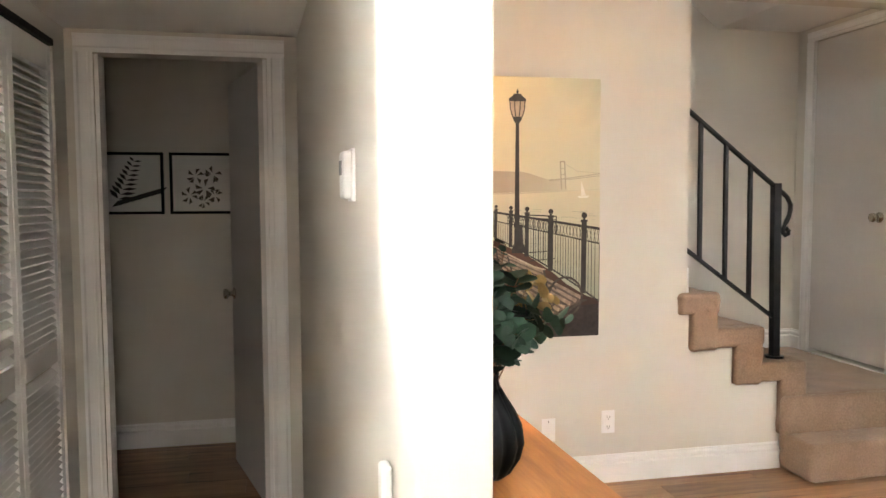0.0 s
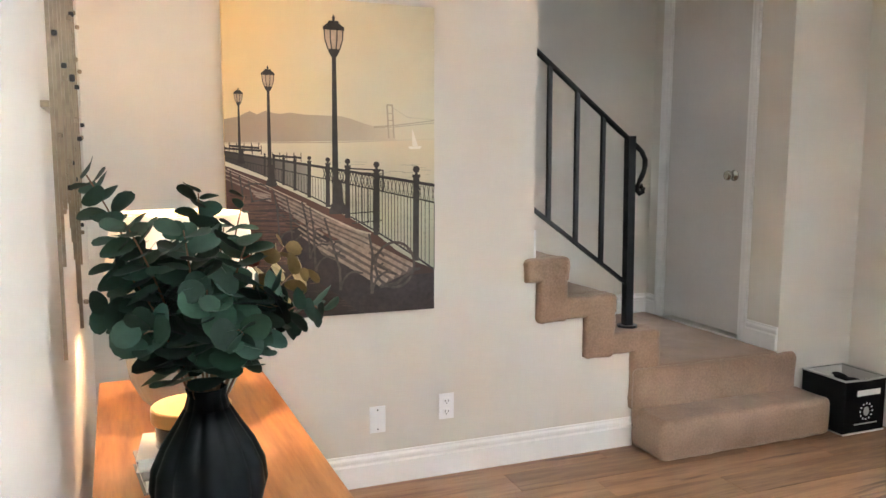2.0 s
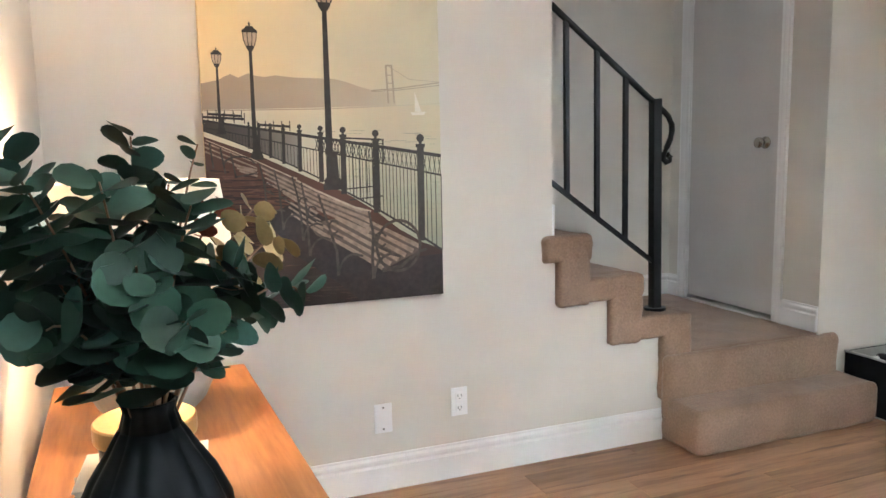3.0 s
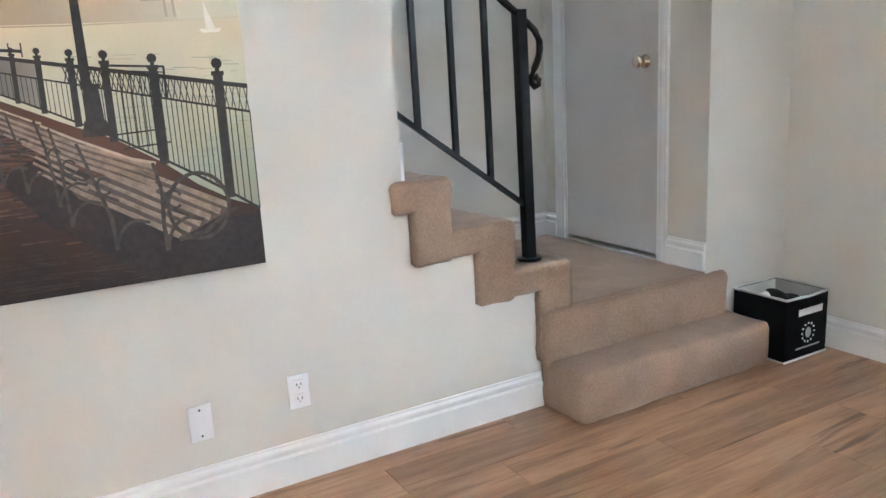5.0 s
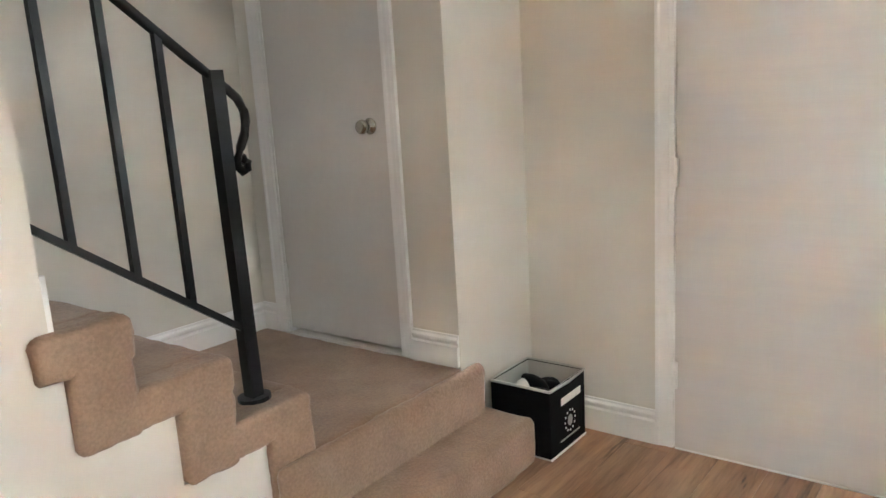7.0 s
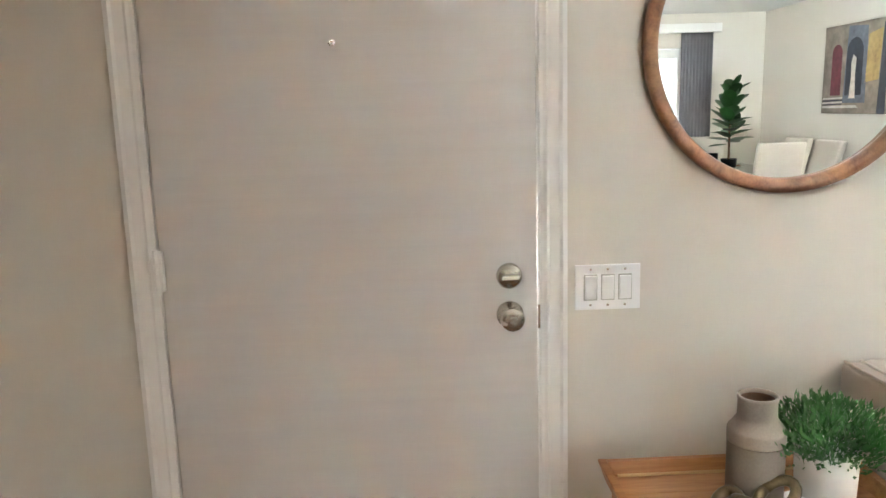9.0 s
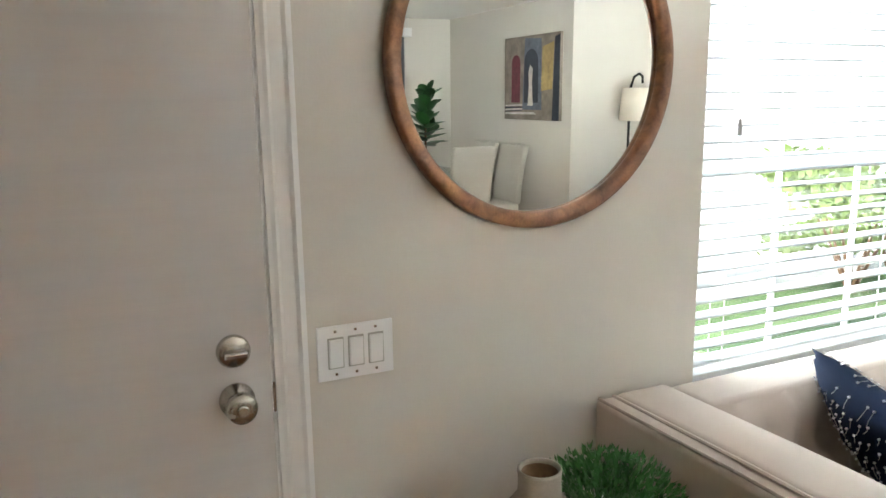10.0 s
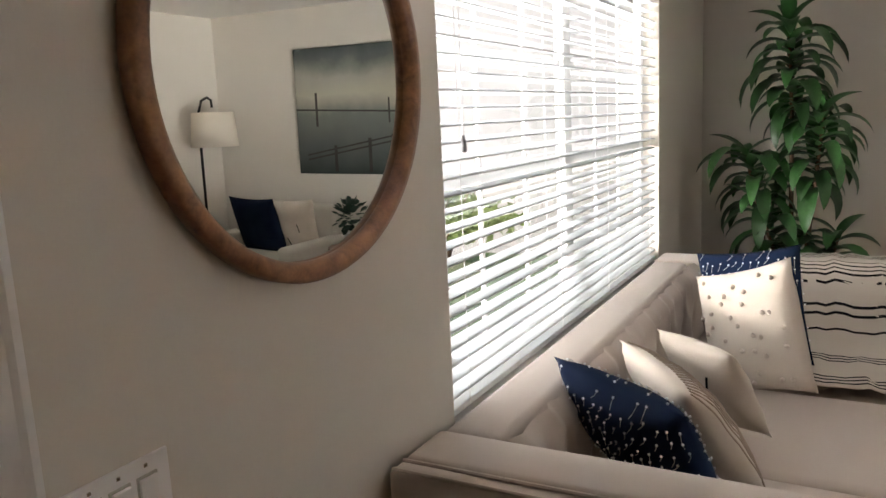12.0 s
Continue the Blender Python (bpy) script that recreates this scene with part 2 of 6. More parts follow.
M["carpet"] = carpet_material()
mm = bpy.data.materials.new("mirror_glass")
mm.use_nodes = True
mb = mm.node_tree.nodes["Principled BSDF"]
mb.inputs["Base Color"].default_value = (0.82, 0.84, 0.82, 1)
mb.inputs["Metallic"].default_value, mb.inputs["Roughness"].default_value = 1.0, 0.0
M["mirror"] = mm
mg = bpy.data.materials.new("clear_glass")
mg.use_nodes = True
gb = mg.node_tree.nodes["Principled BSDF"]
gb.inputs["Base Color"].default_value = (0.95, 0.98, 0.97, 1)
gb.inputs["Roughness"].default_value, gb.inputs["Transmission Weight"].default_value, gb.inputs["IOR"].default_value = 0.0, 1.0, 1.45
M["glass"] = mg
ms = bpy.data.materials.new("linen_lamp_shade")
ms.use_nodes = True
n_, l_ = ms.node_tree.nodes, ms.node_tree.links
sb_ = n_["Principled BSDF"]
sb_.inputs["Base Color"].default_value, sb_.inputs["Roughness"].default_value = (0.85, 0.78, 0.68, 1), 0.9
tr_ = n_.new("ShaderNodeBsdfTranslucent")
tr_.inputs["Color"].default_value = (0.88, 0.77, 0.66, 1)
mx_ = n_.new("ShaderNodeMixShader")
mx_.inputs[0].default_value = 0.15
l_.new(sb_.outputs[0], mx_.inputs[1])
l_.new(tr_.outputs[0], mx_.inputs[2])
l_.new(mx_.outputs[0], n_["Material Output"].inputs["Surface"])
M["shade"] = ms

# ---- mesh helpers ----


def add_box(bm, x0, x1, y0, y1, z0, z1):
    r = bmesh.ops.create_cube(bm, size=1.0, matrix=Matrix.LocRotScale(((x0 + x1) / 2, (y0 + y1) / 2, (z0 + z1) / 2), None, (x1 - x0, y1 - y0, z1 - z0)))
    return r["verts"]


def box(x0, x1, y0, y1, z0, z1, bevel=0.0, seg=2):
    bm = bmesh.new()
    add_box(bm, x0, x1, y0, y1, z0, z1)
    if bevel:
        bmesh.ops.bevel(bm, geom=bm.edges[:], offset=bevel, segments=seg, profile=0.5, affect='EDGES')
    return bm


def prism(points, a0, a1, axis='z', bevel=0.0, seg=2):
    """A polygon drawn in the other two axes, pushed along one axis."""
    bm = bmesh.new()

    def at(p, a):
        return {'z': (p[0], p[1], a), 'y': (p[0], a, p[1]), 'x': (a, p[0], p[1])}[axis]
    f = bm.faces.new([bm.verts.new(at(p, a0)) for p in points])
    r = bmesh.ops.extrude_face_region(bm, geom=[f])
    d = Vector(at((0, 0), a1 - a0))
    bmesh.ops.translate(bm, vec=d, verts=[v for v in r["geom"] if isinstance(v, bmesh.types.BMVert)])
    bmesh.ops.recalc_face_normals(bm, faces=bm.faces[:])
    if bevel:
        bmesh.ops.bevel(bm, geom=bm.edges[:], offset=bevel, segments=seg, profile=0.5, affect='EDGES')
    return bm


def lathe(profile, n=40, rib=0, depth=0.0):
    """Turned round z; with rib ridges of that depth."""
    bm = bmesh.new()
    rings = []
    for r, z in profile:
        ring = []
        for i in range(n):
            a = 2 * math.pi * i / n
            rr = r * (1 + (depth * abs(math.cos(rib * a / 2)) - depth if rib else 0))
            ring.append(bm.verts.new((rr * math.cos(a), rr * math.sin(a), z)))
        rings.append(ring)
    for a, b in zip(rings, rings[1:]):
        for i in range(n):
            bm.faces.new((a[i], a[(i + 1) % n], b[(i + 1) % n], b[i]))
    bmesh.ops.remove_doubles(bm, verts=bm.verts[:], dist=1e-5)
    bmesh.ops.recalc_face_normals(bm, faces=bm.faces[:])
    return bm


def tube(bm, points, radius, n=8, square=False):
    """A round or square bar along a line of points."""
    pts = [Vector(p) for p in points]
    rings = []
    up = Vector((0.0, 0.0, 1.0))
    for i, p in enumerate(pts):
        d = (pts[min(i + 1, len(pts) - 1)] - pts[max(i - 1, 0)]).normalized()
        side = d.cross(Vector((0, 1, 0)) if abs(d.dot(up)) > 0.95 else up).normalized()
        nor = side.cross(d).normalized()
        k = 4 if square else n
        r = radius[i] if isinstance(radius, (list, tuple)) else radius
        ring = []
        for j in range(k):
            a = 2 * math.pi * (j + (0.5 if square else 0)) / k
            rr = r * (1.414 if square else 1)
            ring.append(bm.verts.new(p + side * rr * math.cos(a) + nor * rr * math.sin(a)))
        rings.append(ring)
    for a, b in zip(rings, rings[1:]):
        k = len(a)
        for j in range(k):
            bm.faces.new((a[j], a[(j + 1) % k], b[(j + 1) % k], b[j]))
    bm.faces.new(rings[0][::-1])
    bm.faces.new(rings[-1])
    return bm


def bar(points, radius, n=8, square=False):
    bm = tube(bmesh.new(), points, radius, n, square)
    bmesh.ops.recalc_face_normals(bm, faces=bm.faces[:])
    return bm


def mesh(name, bm, material, smooth=False):
    me = bpy.data.meshes.new(name)
    bm.to_mesh(me)
    bm.free()
    me.materials.append(M[material] if isinstance(material, str) else material)
    if smooth:
        for p in me.polygons:
            p.use_smooth = True
    return me


def part(name, bm, material, parent=None, label="", smooth=False):
    ob = new(name, mesh(name, bm, material, smooth))
    ob.parent = parent
    if label:
        ob["label"] = label
    return ob


def thing(name, label, category, at=(0, 0, 0), rz=0.0, group=""):
    ob = new(name)
    ob.matrix_world = pose(*at, 0, 0, rz)
    return tagged(ob, label, category, group)


def structure(name, bm, material, label="", category="", smooth=False):
    ob = part(name, bm, material, None, "", smooth)
    return tagged(ob, label, category, kind="structure")


def wall(name, axis, a0, a1, p0, p1, z0, z1, holes=(), label="cream painted plaster wall", material="wall"):
    """A wall along x or y from a0 to a1, between p0 and p1 across, with holes (a0, a1, z0, z1)."""
    bm = bmesh.new()

    def put(u0, u1, w0, w1):
        if u1 - u0 > 1e-4 and w1 - w0 > 1e-4:
            if axis == 'x':
                add_box(bm, u0, u1, p0, p1, w0, w1)
            else:
                add_box(bm, p0, p1, u0, u1, w0, w1)
    at = a0
    for h0, h1, q0, q1 in sorted(holes):
        put(at, h0, z0, z1)
        put(h0, h1, z0, q0)
        put(h0, h1, q1, z1)
        at = h1
    put(at, a1, z0, z1)
    return structure(name, bm, material, label, "wall")


# ---- walls, floors, ceilings ----
H = 2.44
wall("wall_stair", 'x', 0.0, 1.912, 3.05, 3.165, 0, 4.7)
structure("wall_stair_low", prism([(1.912, 0), (2.47, 0), (2.47, 0.46), (2.178, 0.46), (2.178, 0.66), (1.927, 0.66), (1.927, 0.83), (1.912, 0.83)], 3.05, 3.165, 'y'), "wall", "cream wall with stepped top under the stair carpet", "wall")
structure("wall_stair_header", prism([(1.912, H), (3.48, H), (3.48, 2.62), (2.75, 2.62), (1.912, 3.3)], 3.05, 3.165, 'y'), "wall", "cream painted wall over the stair opening", "wall")
wall("wall_east", 'y', -3.42, 3.04, 3.885, 4.015, 0, 2.62, [(-2.06, 0.25, 0.72, 2.12), (1.40, 2.42, 0.0, 2.05)])
wall("wall_return", 'x', 3.48, 4.015, 3.04, 3.155, 0, 2.62)
wall("wall_landing", 'y', 3.04, 4.29, 3.365, 3.48, 0, 2.62, [(3.315, 4.015, 0.39, 2.455)])
wall("wall_stair_back", 'x', -0.2, 3.365, 4.17, 4.29, 0, 4.9)
wall("wall_stair_end", 'y', 3.165, 4.17, -0.2, -0.08, 0, 4.9)
wall("wall_south", 'x', -0.45, 3.885, -3.42, -3.30, 0, H)
wall("wall_alcove", 'y', -3.42, -2.47, -0.57, -0.45, 0, H)
wall("wall_dining", 'x', -3.12, -0.45, -2.47, -2.35, 0, H)
wall("wall_west", 'y', -2.35, 0.62, -3.12, -3.0, 0, H, [(-1.45, 0.35, 0.0, 2.06)])
wall("wall_jog", 'x', -3.12, -0.95, 0.62, 0.74, 0, H)
wall("wall_closet", 'y', 0.74, 2.99, -1.07, -0.95, 0, H, [(0.95, 2.83, 0.0, 2.05)])
structure("wall_hall", prism([(0.103, 0.617), (0.215, 0.617), (0.100, 3.05), (-0.012, 3.05)], 0, H, 'z', 0.006, 3), "wall", "cream wall end between hall and living room", "wall")
wall("wall_hall_door", 'x', -1.07, -0.013, 2.99, 3.10, 0, H, [(-0.84, -0.14, 0.0, 2.035)])
wall("wall_study_back", 'x', -1.9, 0.12, 4.10, 4.17, 0, H)
wall("wall_study_west", 'y', 3.10, 4.10, -1.9, -1.8, 0, H)
wall("wall_study_front", 'x', -1.9, -1.07, 3.0, 3.10, 0, H)
wall("wall_study_east", 'y', 3.10, 4.10, -0.06, 0.0, 0, H)
structure("ceiling", box(-3.12, 4.015, -3.42, 3.05, H, H + 0.12), "ceiling", "white textured ceiling", "ceiling")
structure("ceiling_hall", box(-0.949, 0.1, 0.63, 2.989, 2.13, 2.17), "ceiling", "low white hall ceiling", "ceiling")
structure("ceiling_study", box(-1.9, 0.0, 3.0, 4.10, H, H + 0.1), "ceiling", "white study ceiling", "ceiling")
structure("ceiling_landing", box(2.75, 3.48, 3.05, 4.29, 2.545, 2.62), "ceiling", "white ceiling over the landing", "ceiling")
structure("ceiling_stair", prism([(2.75, 2.545), (2.75, 2.64), (-0.2, 4.9), (-0.2, 4.8)], 3.165, 4.17, 'y'), "ceiling", "sloping ceiling over the stairs", "ceiling")
structure("closet_back", box(-1.75, -1.7, 0.74, 2.99, 0, H), "wall", "closet back wall", "wall")
floor = structure("floor", box(-3.12, 4.0, -3.42, 4.29, -0.10, -0.009), "subfloor", "warm oak laminate floor", "floor")


def baseboard(name, axis, a0, a1, face, sign, z=0.0, h=0.14, extra=0.0):
    """White moulded skirting on a wall's face; sign: the way it stands out."""
    pr = [(0, 0), (0.018, 0), (0.018, h - 0.046), (0.009, h - 0.040), (0.009, h - 0.034), (0.015, h - 0.027), (0.015, h - 0.017), (0.007, h - 0.009), (0.007, h), (0, h)]
    if axis == 'x':
        bm = prism([(face + sign * p, z + q) for p, q in pr], a0, a1, 'x')
    else:
        bm = prism([(face + sign * p, z + q) for p, q in pr], a0, a1, 'y')
    return structure(name, bm, "trim", "white moulded baseboard", "baseboard")


baseboard("baseboard", 'x', 0.12, 2.462, 3.05, -1)
baseboard("baseboard", 'y', 2.475, 3.04, 3.885, -1)
baseboard("baseboard", 'x', 3.50, 3.87, 3.04, -1)
baseboard("baseboard", 'y', -3.3, 1.345, 3.885, -1)
baseboard("baseboard", 'x', -0.45, 3.87, -3.30, 1)
baseboard("baseboard", 'y', 3.041, 3.262, 3.365, -1, z=0.39, h=0.125)
baseboard("baseboard", 'y', 4.07, 4.17, 3.365, -1, z=0.39, h=0.125)
baseboard("baseboard", 'x', 2.62, 3.35, 4.17, -1, z=0.39, h=0.125)
baseboard("baseboard", 'x', -1.8, -0.06, 4.10, -1)
baseboard("baseboard", 'x', -2.99, -0.45, -2.35, 1)
baseboard("baseboard", 'y', -2.34, -1.52, -3.0, 1)
# skirting that climbs behind the stairs
structure("baseboard", prism([(2.62, 0.39), (2.62, 0.53), (1.55, 1.31), (1.55, 1.17)], 4.156, 4.169, 'y'), "trim", "white sloping stair skirt board", "baseboard")


def casing(name, axis, a0, a1, z0, z1, face, sign, w=0.07, t=0.018):
    """Moulded trim round an opening: two legs and a head."""
    root = tagged(new(name), "white moulded door casing", "door casing", kind="structure")
    pr = [(0, 0), (w, 0), (w, 0.016), (w - 0.012, 0.018), (w - 0.020, 0.013), (w - 0.034, 0.0115), (0.024, 0.0105), (0.017, 0.0135), (0.009, 0.0105), (0, 0.009)]

    def leg(at, d):
        pts = [(at + d * p, face + sign * q) for p, q in pr]
        if axis == 'y':
            pts = [(q, p) for p, q in pts]
        return prism(pts, z0, z1, 'z')
    part("casing_leg", leg(a0, -1), "trim", root)
    part("casing_leg", leg(a1, 1), "trim", root)
    pts = [(face + sign * q, z1 + p) for p, q in pr]
    if axis == 'y':
        head = prism(pts, a0 - w, a1 + w, 'y')
    else:
        head = prism(pts, a0 - w, a1 + w, 'x')
    part("casing_head", head, "trim", root)
    return root


structure("trim_stair_end", box(1.9125, 1.926, 3.052, 3.163, 0.94, 1.07, 0.002), "trim", "short white trim piece at the wall end", "trim")
casing("front_door_casing", 'y', 1.415, 2.405, 0, 2.045, 3.885, -1)
casing("landing_door_casing", 'y', 3.325, 4.005, 0.39, 2.45, 3.365, -1, 0.062)
casing("hall_door_casing", 'x', -0.84, -0.14, 0, 2.035, 2.99, -1, 0.075)

# ---- stairs ----
def plush(x0, x1, y0, y1, z0, z1, r=0.028, cell=0.032, amp=0.005):
    """A carpeted block: soft edges and an uneven pile."""
    bm = box(x0, x1, y0, y1, z0, z1, r, 3)
    for axis, span in ((0, x1 - x0), (1, y1 - y0), (2, z1 - z0)):
        lo = (x0, y0, z0)[axis]
        for k in range(1, int(span / cell)):
            at, nor = [0, 0, 0], [0, 0, 0]
            at[axis], nor[axis] = lo + span * k / int(span / cell), 1
            bmesh.ops.bisect_plane(bm, geom=bm.verts[:] + bm.edges[:] + bm.faces[:], plane_co=at, plane_no=nor, dist=1e-5)
    bmesh.ops.recalc_face_normals(bm, faces=bm.faces[:])
    bm.normal_update()
    for v in bm.verts:
        q = noise.noise(v.co * 8) * amp + noise.noise(v.co * 34) * amp * 0.7 + noise.noise(v.co * 75) * amp * 0.5
        v.co += v.normal * q
    return bm


stairs = tagged(new("staircase"), "taupe carpeted stairs turning at a low landing", "staircase")
part("step", plush(2.455, 3.49, 2.79, 3.045, 0, 0.195), "carpet", stairs, smooth=True)
part("landing", plush(2.445, 3.455, 2.985, 3.036, 0.1, 0.387, 0.024), "carpet", stairs, smooth=True)
part("landing", plush(2.445, 3.362, 3.02, 4.166, 0.2, 0.388, 0.02), "carpet", stairs, smooth=True)
for k in range(1, 12):
    xr = 2.61 - 0.26 * (k - 1)
    top = 0.385 + 0.186 * k
    part("step", plush(max(xr - 0.32, -0.07), xr, 3.17 if k > 3 else 3.10, 4.155, top - 0.2, top, 0.025, 0.05 if k < 4 else 0.15), "carpet", stairs, smooth=True)
for xa, xb, za, zb in ((2.19, 2.61, 0.465, 0.571), (2.445, 2.61, 0.18, 0.56), (1.93, 2.352, 0.655, 0.757), (2.18, 2.345, 0.455, 0.745), (1.862, 2.092, 0.83, 0.943), (1.93, 2.085, 0.645, 0.93)):
    part("side_wrap", plush(xa, xb, 3.022, 3.135, za, zb, 0.022, cell=0.014, amp=0.005), "carpet", stairs, smooth=True)

rail = tagged(new("stair_railing"), "black wrought iron stair railing with scrolled end", "railing")
RY = 3.125
part("post", bar([(2.478, RY, 0.575), (2.462, RY, 1.50)], 0.02, square=True), "black_metal", rail)
part("base_flange", prism([(2.478 + 0.05 * math.cos(a * 0.3927), RY + 0.045 * math.sin(a * 0.3927)) for a in range(16)], 0.568, 0.582), "black_metal", rail)
top = [(1.0, RY, 2.56), (1.95, RY, 1.868), (2.40, RY, 1.525), (2.455, RY, 1.485), (2.50, RY, 1.452), (2.532, RY, 1.425), (2.550, RY, 1.39), (2.552, RY, 1.36), (2.543, RY, 1.325), (2.525, RY, 1.29), (2.512, RY, 1.262), (2.511, RY, 1.24), (2.525, RY, 1.225), (2.541, RY, 1.232), (2.545, RY, 1.25), (2.534, RY, 1.262), (2.523, RY, 1.252)]
part("handrail", bar(top, [0.014] * 3 + [0.013] * 14, 8), "black_metal", rail, smooth=True)
part("lower_rail", bar([(1.0, RY, 1.86), (1.95, RY, 1.158), (2.468, RY, 0.785)], 0.009, square=True), "black_metal", rail)
for i, x in enumerate((2.315, 2.172, 2.025, 1.878, 1.73, 1.585, 1.44)):
    part("baluster", bar([(x, RY, 1.158 - (x - 1.95) * 0.725), (x - 0.006, RY, 1.868 - (x - 1.95) * 0.765)], 0.0095, square=True), "black_metal", rail)

# ---- doors ----


def knob(parent, x, y, z, r=0.03, reach=0.055):
    """A round door knob that points to -x."""
    b = lathe([(0.0, 0.0), (r * 1.05, 0.0), (r * 1.05, 0.006), (r * 0.5, 0.011), (r * 0.42, 0.026), (r * 0.8, 0.034), (r * 0.95, reach * 0.8), (r * 0.85, reach * 0.97), (r * 0.45, reach), (0, reach)], 28)
    bmesh.ops.transform(b, matrix=pose(x, y, z, 0, -90, 0), verts=b.verts[:])
    return part("door_knob", b, "nickel", parent, "satin nickel door knob", True)


front = tagged(new("door_1"), "closed white front door with nickel knob and deadbolt", "door", kind="structure")
front_slab = wood("painted_door_grain", (0.615, 0.585, 0.57), (0.64, 0.61, 0.592), (1, 0.5, 16), 0.42, scale=2.0, bump=0.1)
part("door_leaf", box(3.868, 3.912, 1.424, 2.396, 0.0095, 2.035, 0.003), front_slab, front)
for z in (0.255, 1.03, 1.80):
    h = part("hinge", box(3.850, 3.873, 2.384, 2.404, z, z + 0.105, 0.003), "trim", front, "painted hinge")
    part("hinge_pin", bar([(3.850, 2.398, z - 0.005), (3.850, 2.398, z + 0.110)], 0.008), "trim", h)
k1 = knob(front, 3.868, 1.498, 0.934, 0.034, 0.068)
b = lathe([(0, 0), (0.012, 0), (0.012, 0.004), (0.009, 0.006), (0, 0.006)], 16)
bmesh.ops.transform(b, matrix=pose(3.800, 1.498, 0.934, 0, -90, 0), verts=b.verts[:])
part("keyhole", b, "nickel", k1)
b = lathe([(0, 0), (0.034, 0), (0.034, 0.008), (0.028, 0.016), (0, 0.016)], 28)
bmesh.ops.transform(b, matrix=pose(3.868, 1.499, 1.038, 0, -90, 0), verts=b.verts[:])
db = part("deadbolt", b, "nickel", front, "round nickel deadbolt", True)
part("thumb_turn", box(3.826, 3.853, 1.476, 1.522, 1.031, 1.045, 0.004), "chrome", db)
b = lathe([(0, 0), (0.009, 0), (0.009, 0.006), (0.005, 0.007), (0, 0.004)], 16)
bmesh.ops.transform(b, matrix=pose(3.868, 1.928, 1.637, 0, -90, 0), verts=b.verts[:])
part("peephole", b, "chrome", front)
part("strike_plate", box(3.8745, 3.8785, 1.4165, 1.4225, 0.89, 0.955), "nickel", front)
part("door_jamb", box(3.887, 4.013, 1.401, 1.421, 0, 2.05), "trim", front)
part("door_jamb", box(3.887, 4.013, 2.399, 2.419, 0, 2.05), "trim", front)
part("threshold", box(3.872, 4.02, 1.422, 2.398, -0.005, 0.0075, 0.002), "threshold", front)

ldoor = tagged(new("door_2"), "closed smooth white closet door on the landing", "door", kind="structure")
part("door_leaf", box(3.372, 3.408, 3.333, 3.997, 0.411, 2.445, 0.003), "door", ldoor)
knob(ldoor, 3.372, 3.418, 1.305, 0.03, 0.06)
for z in (0.62, 2.1):
    part("hinge", box(3.362, 3.374, 3.990, 4.004, z, z + 0.09, 0.002), "trim", ldoor)
part("door_jamb", box(3.37, 3.478, 3.318, 3.331, 0.39, 2.45), "trim", ldoor)
part("door_jamb", box(3.37, 3.478, 3.999, 4.013, 0.39, 2.45), "trim", ldoor)
# Near-black panel: its colour stands for the unlit closet behind the gap.
structure("closet_shade_panel", box(3.44, 3.46, 3.332, 3.998, 0.37, 2.45), "dark", "dark panel with the closet's shade in its colour", "closet")

hdoor = tagged(new("door_3"), "open white study door standing against the wall", "door", kind="structure")
leaf_pose = pose(-0.150, 3.10, 0, 0, 0, 15)
lb = box(-0.035, 0.0, 0.0, 0.68, 0.012, 2.025, 0.003)
bmesh.ops.transform(lb, matrix=leaf_pose, verts=lb.verts[:])
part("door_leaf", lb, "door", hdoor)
b = lathe([(0, 0), (0.03, 0), (0.03, 0.006), (0.013, 0.012), (0.013, 0.03), (0.027, 0.04), (0.026, 0.056), (0, 0.06)], 24)
bmesh.ops.transform(b, matrix=leaf_pose @ pose(-0.035, 0.61, 0.93, 0, -90, 0), verts=b.verts[:])
part("door_knob", b, "nickel", hdoor, "nickel door knob", True)
for z in (0.25, 1.65):
    part("hinge", box(-0.150, -0.138, 3.088, 3.104, z, z + 0.09, 0.002), "trim", hdoor)
part("door_jamb", box(-0.838, -0.822, 2.992, 3.098, 0, 2.03), "trim", hdoor)
part("door_jamb", box(-0.158, -0.142, 2.992, 3.086, 0, 2.03), "trim", hdoor)


def louver_door(y0, y1):
    d = tagged(new("louver_door"), "white louvered bifold closet door", "closet door", "closet doors")
    x0, x1 = -0.985, -0.957
    part("stile", box(x0, x1, y0, y0 + 0.045, 0.015, 2.02, 0.003), "trim", d)
    part("stile", box(x0, x1, y1 - 0.045, y1, 0.015, 2.02, 0.003), "trim", d)
    for z0, z1 in ((0.015, 0.16), (0.79, 0.88), (1.92, 2.02)):
        part("door_rail", box(x0, x1, y0 + 0.045, y1 - 0.045, z0, z1, 0.003), "trim", d)
    me = mesh("slat", box(-0.018, 0.018, y0 + 0.045, y1 - 0.045, -0.0035, 0.0035), "trim")
    for z0, z1 in ((0.17, 0.79), (0.89, 1.92)):
        z = z0
        while z < z1 - 0.02:
            o = new("slat", me)
            o.parent = d
            o.matrix_basis = pose(-0.971, 0, z + 0.012, 0, 38, 0)
            z += 0.03
    return d


for i in range(4):
    louver_door(0.955 + i * 0.469, 0.955 + i * 0.469 + 0.463)
structure("closet_track", box(-0.985, -0.945, 0.95, 2.83, 2.025, 2.05), "dark", "dark bifold door track", "door track")

# ---- wall plates ----


def plate(name, label, m, w, h, holes):
    t = tagged(new(name), label, "wall plate")
    t.matrix_world = m
    part("cover_plate", box(-w / 2, w / 2, -0.006, 0, -h / 2, h / 2, 0.002), "plastic", t)
    return t


